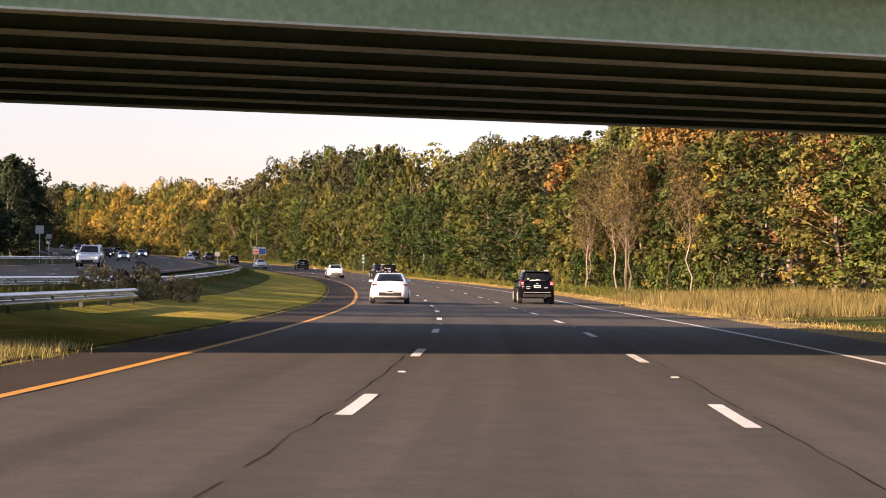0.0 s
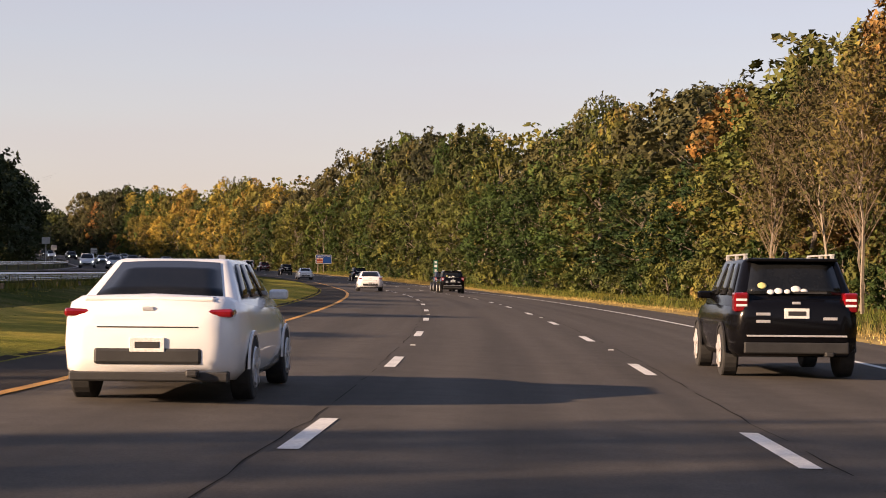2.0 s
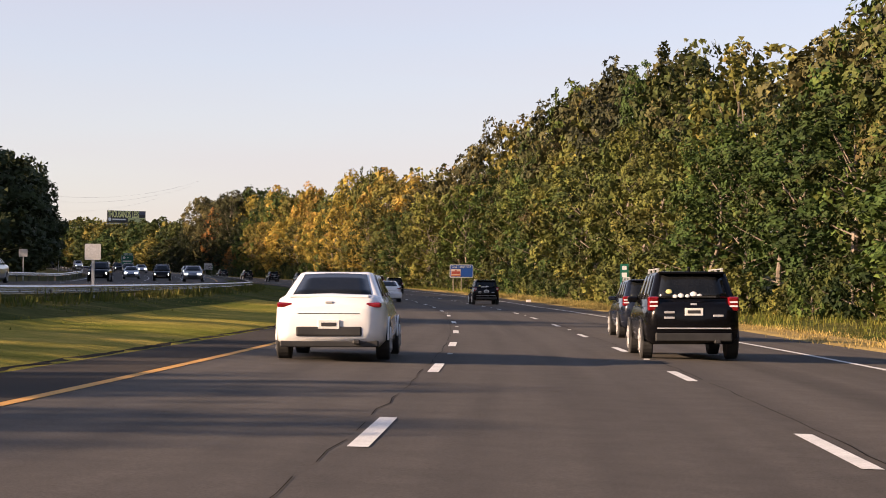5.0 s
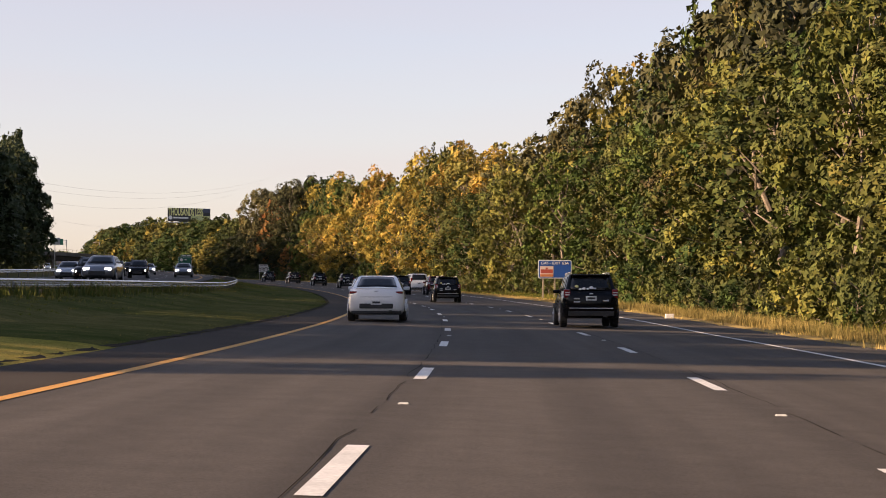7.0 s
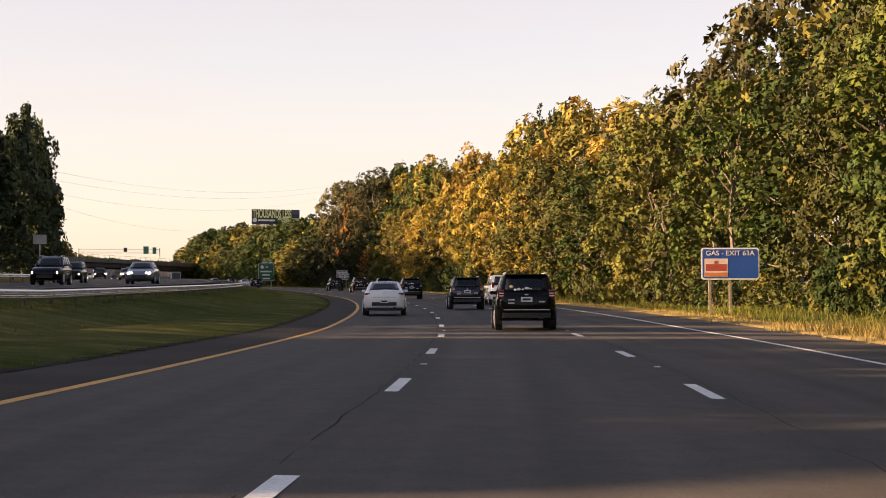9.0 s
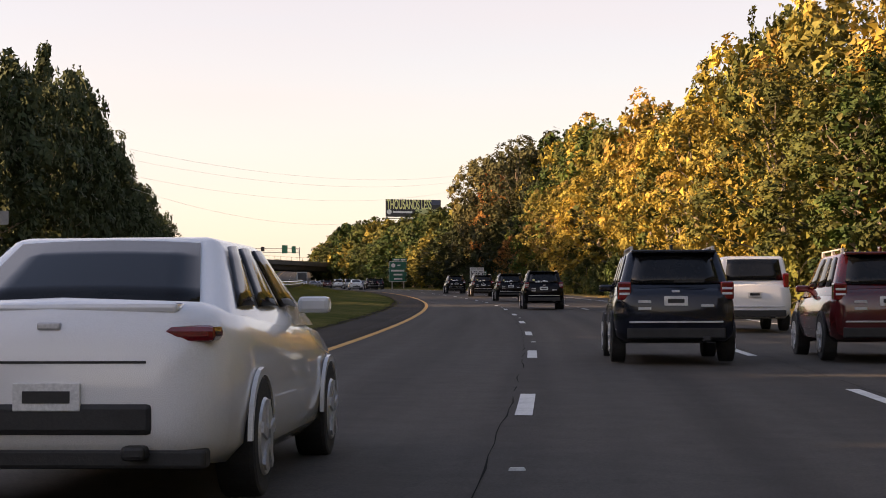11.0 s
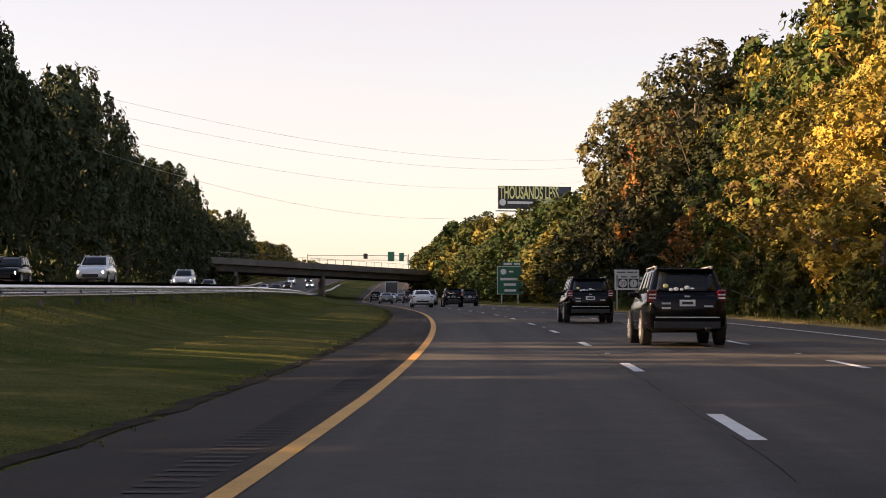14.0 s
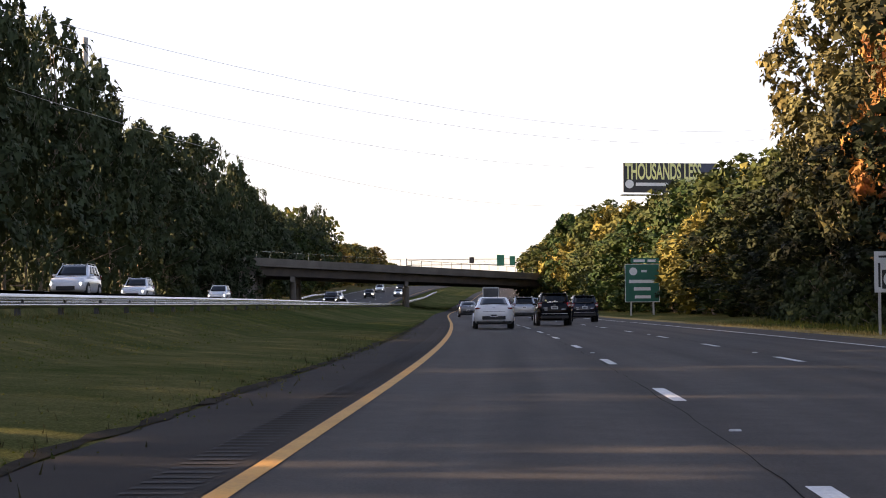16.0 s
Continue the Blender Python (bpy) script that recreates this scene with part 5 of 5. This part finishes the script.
    if plate:
        part("number_plate", box(-0.17, 0.17, ty - 0.085, ty - 0.04, 0.52 if shape == "sedan" else 0.84, 0.66 if shape == "sedan" else 0.98, 0.006), PLATE, o)
        plate_z = 0.59 if shape == "sedan" else 0.91
        part("plate_bar", box(-0.12, 0.12, ty - 0.09, ty - 0.084, plate_z - 0.03, plate_z + 0.03, 0.002), TRIM, o, "dark bar on the plate")
    fy = f["body"][-1][0]
    part("grille", box(-0.45, 0.45, fy - 0.05, fy + 0.02, 0.38, 0.56, 0.015), TRIM, o)
    if f["rails"]:
        for sd in (1, -1):
            bm = bmesh.new()
            bm_box(bm, sd * (wt - 0.05) - 0.02, sd * (wt - 0.05) + 0.02, r0 + 0.1, r1 + 0.05, zt + 0.04, zt + 0.062)
            for y in (r0 + 0.12, (r0 + r1) / 2, r1 - 0.02):
                bm_box(bm, sd * (wt - 0.05) - 0.02, sd * (wt - 0.05) + 0.02, y, y + 0.1, zt - 0.03, zt + 0.039)
            part("roof_rail", bm, ALLOY, o)
        # lumps set on the glass stand in for pale things inside the car
        for x, v, size, mat in ((-0.44, 0.40, 0.065, YELLOW_TRIM), (-0.33, 0.27, 0.05, PLATE), (-0.22, 0.29, 0.06, PLATE), (-0.10, 0.28, 0.045, PLATE), (0.02, 0.33, 0.07, PLATE), (0.13, 0.29, 0.05, PLATE)) if coat is BLACK_CAR else ():
            bm = bmesh.new()
            bmesh.ops.create_icosphere(bm, subdivisions=2, radius=1.0)
            bmesh.ops.transform(bm, matrix=pose(x, t0 + (r0 - t0) * v - 0.036, zb - 0.06 + (zt - zb + 0.06) * v + 0.02, rx=-30) @ Matrix.Diagonal((size, 0.012, size * 0.8, 1)), verts=bm.verts[:])
            part("window_lump", bm, mat, o, "pale lump at the rear window", True)
        part("antenna", box(-0.02, 0.02, r0 + 0.25, r0 + 0.42, zt - 0.01, zt + 0.09, 0.015), coat, o)
        part("spoiler", box(-wt * 0.95, wt * 0.95, r0 - 0.16, r0 + 0.1, zt - 0.05, zt - 0.005, 0.015), coat, o)
        part("wiper", box(-0.02, 0.42, t0 - 0.03, t0 - 0.012, zb + 0.12, zb + 0.15), TRIM, o)
    return tagged(o, label, "car")


def parked(o, s, d, turn=0.0):
    o.matrix_world = Matrix.Translation(spot(s, d)) @ pose(0, 0, 0, 0, 0, heading(s) + turn)
    return o


def again(o, s, d, turn=0.0):
    return copy_thing(o, Matrix.Translation(spot(s, d)) @ pose(0, 0, 0, 0, 0, heading(s) + turn))


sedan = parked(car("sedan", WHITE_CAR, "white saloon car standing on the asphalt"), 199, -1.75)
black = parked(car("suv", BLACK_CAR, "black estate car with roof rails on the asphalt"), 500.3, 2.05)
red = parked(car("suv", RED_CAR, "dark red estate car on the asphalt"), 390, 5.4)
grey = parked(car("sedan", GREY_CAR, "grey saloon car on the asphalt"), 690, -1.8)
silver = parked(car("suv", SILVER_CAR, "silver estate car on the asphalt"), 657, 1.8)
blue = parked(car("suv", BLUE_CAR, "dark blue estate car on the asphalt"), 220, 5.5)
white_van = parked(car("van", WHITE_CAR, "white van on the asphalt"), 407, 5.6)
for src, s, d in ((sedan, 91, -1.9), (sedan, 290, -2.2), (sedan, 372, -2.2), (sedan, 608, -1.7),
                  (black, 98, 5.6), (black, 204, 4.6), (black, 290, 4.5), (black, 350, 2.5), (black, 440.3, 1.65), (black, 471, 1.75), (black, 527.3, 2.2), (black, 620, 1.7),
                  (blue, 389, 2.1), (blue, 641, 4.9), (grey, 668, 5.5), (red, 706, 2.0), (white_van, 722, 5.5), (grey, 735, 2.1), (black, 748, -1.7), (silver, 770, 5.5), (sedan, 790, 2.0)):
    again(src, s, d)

# oncoming, with headlights lit
on_white = parked(car("suv", WHITE_CAR, "oncoming white estate car with lit headlights", True), 279, -28.3, 180)
on_black = parked(car("suv", BLACK_CAR, "oncoming black estate car with lit headlights", True), 318, -24.9, 180)
on_silver = parked(car("sedan", SILVER_CAR, "oncoming silver saloon car with lit headlights", True), 266, -24.8, 180)
on_grey = parked(car("sedan", GREY_CAR, "oncoming grey saloon car with lit headlights", True), 330, -17.6, 180)
for src, s, d in ((on_white, 142, -23.2), (on_black, 352, -21.2), (on_silver, 371, -24.9), (on_black, 398, -21.3), (on_grey, 410, -17.4), (on_black, 432, -24.8), (on_white, 441, -28.0), (on_silver, 463, -21.2),
                  (on_black, 488, -23.0), (on_grey, 512, -24.8), (on_white, 562, -22.3), (on_black, 566, -28.0), (on_white, 613, -22.0),
                  (on_white, 650, -25.5), (on_white, 690, -24.9), (on_black, 735, -17.6), (on_silver, 800, -21.3), (on_white, 830, -24.9), (on_black, 850, -21.2), (on_silver, 872, -17.5), (on_white, 905, -24.6), (on_black, 915, -21.0)):
    again(src, s, d, 180)


def truck(s, d):
    """A lorry with a pale box body, seen from behind."""
    o = new("truck")
    body = part("box_body", box(-1.25, 1.25, -3.6, 2.4, 1.05, 3.7, 0.04), surface("grubby white box", (0.45, 0.45, 0.43), (0.6, 0.59, 0.57), 0.8, 20, 0.5), o, "pale box body")
    part("rear_door", box(-1.12, 1.12, -3.63, -3.602, 1.2, 3.5, 0.01), surface("grey roller door", (0.05, 0.05, 0.05), (0.09, 0.09, 0.09), 1, 20, 0.6), o)
    part("cab", box(-1.15, 1.15, 2.5, 4.1, 0.7, 2.8, 0.15), WHITE_CAR, o)
    part("chassis", box(-0.9, 0.9, -3.6, 4.0, 0.65, 1.04, 0.02), TRIM, o)
    part("bumper", box(-1.2, 1.2, -3.75, -3.62, 0.5, 0.7, 0.02), TRIM, o)
    for sd in (-1, 1):
        part("tail_light", box(sd * 1.02 - 0.1, sd * 1.02 + 0.1, -3.68, -3.64, 0.85, 1.0), RED_LENS, o)
        for y in (-2.2, -1.1, 3.2):
            bm = bmesh.new()
            bmesh.ops.create_cone(bm, segments=24, radius1=0.5, radius2=0.5, depth=0.35, cap_ends=True, matrix=pose(sd * 1.02, y, 0.5, 0, 90, 0))
            part("wheel", bm, RUBBER, o)
    o.matrix_world = Matrix.Translation(spot(s, d)) @ pose(0, 0, 0, 0, 0, heading(s))
    return tagged(o, "lorry with a pale box body on the asphalt", "truck", "lorries")


truck(800, 1.9)

# ---- distance: poles, wires, gantry ----
POLE = surface("galvanised pole", (0.30, 0.30, 0.30), (0.42, 0.42, 0.41), 0.5, 10, 0.6, 0.3, bump=0.05)


def tube(name, pts, r0, r1, material, parent=None, label="", sides=8):
    """A tapered round bar through points."""
    verts, faces = [], []
    pts = [Vector(p) for p in pts]
    n = len(pts)
    for i, p in enumerate(pts):
        w = (pts[min(i + 1, n - 1)] - pts[max(i - 1, 0)]).normalized()
        u = w.cross(Vector((0.31, 0.2, 0.93))).normalized()
        v = w.cross(u)
        r = r0 + (r1 - r0) * i / max(1, n - 1)
        for k in range(sides):
            a = 2 * math.pi * k / sides
            verts.append(p + u * (r * math.cos(a)) + v * (r * math.sin(a)))
    for i in range(n - 1):
        for k in range(sides):
            j = (k + 1) % sides
            faces.append((i * sides + k, i * sides + j, (i + 1) * sides + j, (i + 1) * sides + k))
    return part_of(name, mesh_of(name, verts, faces), material, parent, label, True)


g = new("mast")
g.matrix_world = Matrix.Translation((-397.9, 728.6, 0))
tube("shaft", [(0, 0, 4), (0, 0, 61)], 0.9, 0.62, POLE, g)
tagged(g, "tall grey steel mast behind the trees", "mast")

for (a, b) in (((-260.0, 623.7, 29.0), (-269.9, 736.9, 34.4)), ((-266.1, 619.9, 25.4), (-279.8, 730.7, 29.0)), ((-259.2, 624.7, 20.1), (-284.0, 728.2, 23.5)), ((-262.0, 622.0, 27.6), (-272.0, 735.0, 32.6))):
    a, b = Vector(a), Vector(b)
    w = b - a
    pts = [a + w * f + Vector((0, 0, 3.0 * ((2 * f - 1) ** 2 - 1) * 0.5)) for f in [(-0.6 + 2.2 * i / 24) for i in range(25)]]
    tagged(tube("power_line", pts, 0.016, 0.016, POLE, None, sides=5), "thin grey power line high over the road", "cable", "power lines")

g = new("street_lamp")
g.matrix_world = Matrix.Translation((-338.2, 792.7, 8.5))
tube("pole", [(0, 0, 0), (0, 0, 11.6)], 0.12, 0.08, POLE, g)
tube("arm", [(0, 0, 11.5), (-0.9, 0.2, 11.8), (-2.0, 0.4, 11.75)], 0.05, 0.04, POLE, g)
part("lamp_head", box(-2.7, -1.9, 0.25, 0.55, 11.65, 11.83, 0.04), POLE, g)
tagged(g, "grey street lamp beyond the overpass", "street lamp")

g = new("sign_gantry")
g.matrix_world = Matrix.Translation((-447, 925, 0)) @ pose(0, 0, 0, 0, 0, 30)
zg = lay(1060, 0)
for x in (-17, 17):
    tube("pole", [(x, 0, zg - 1), (x, 0, 26.6)], 0.25, 0.2, POLE, g)
for z in (24.6, 26.2):
    tube("chord", [(-17, 0, z), (17, 0, z)], 0.1, 0.1, POLE, g)
for i in range(17):
    tube("brace", [(-17 + 2 * i, 0, 24.6), (-16 + 2 * i, 0, 26.2), (-15 + 2 * i, 0, 24.6)], 0.05, 0.05, POLE, g, sides=5)
panel(2.0, 3.4, 25.0, 26.8, -0.3, 0.2, SIGN_BLACK, g, "dark_board")
panel(10.2, 12.4, 24.2, 27.4, -0.3, 0.1, SIGN_GREEN, g, "green_board")
panel(14.0, 15.6, 24.2, 27.0, -0.3, 0.1, SIGN_GREEN, g, "green_board")
tagged(g, "distant lattice gantry with small dark and green boards", "gantry")

# shrubs by the end of the lower rail, and low bushes along the wood
LEAF_SCRUB = leaf_material("dry scrub leaves", ((0.0, (0.14, 0.12, 0.06)), (0.5, (0.22, 0.18, 0.085)), (1.0, (0.17, 0.20, 0.09))))
tree_kind("bush0", 201, 1.5, 2.4, 0.0, 1500, 0.06, LEAF_SCRUB)
tree_kind("bush1", 202, 2.6, 3.4, 0.0, 2000, 0.1, LEAF_GREEN)
tree_kind("bush2", 203, 2.4, 3.2, 0.0, 1900, 0.1, LEAF_OLIVE)
tree_kind("bush3", 204, 2.6, 3.4, 0.0, 1900, 0.1, LEAF_DARK)
for s, d, k, sc in ((66, -10.0, "bush0", 0.85), (69, -9.2, "bush0", 0.65), (72, -9.4, "bush0", 0.5), (64, -11.0, "bush0", 0.7)):
    plant(k, s, d, (sc, sc), s * 31, "grey-green scrubby bush at the rail's end", "scrub by the rail", "bush")
bush_rng = random.Random(21)
for s in np.arange(122, 640, 3.7):
    front = float(np.interp(s, *zip(*RIGHT_FRONT)))
    sc = bush_rng.uniform(0.6, 1.25)
    # past s 572 darker leaves stand in for the shade there
    plant("bush%d" % (3 if s > 572 else bush_rng.choice((1, 2, 2))), s, front + bush_rng.uniform(-1.5, 0.4), (sc, sc * bush_rng.uniform(0.8, 1.3)), bush_rng.uniform(0, 360), "leafy roadside bush below the trees", "bushes along the verge", "bush")
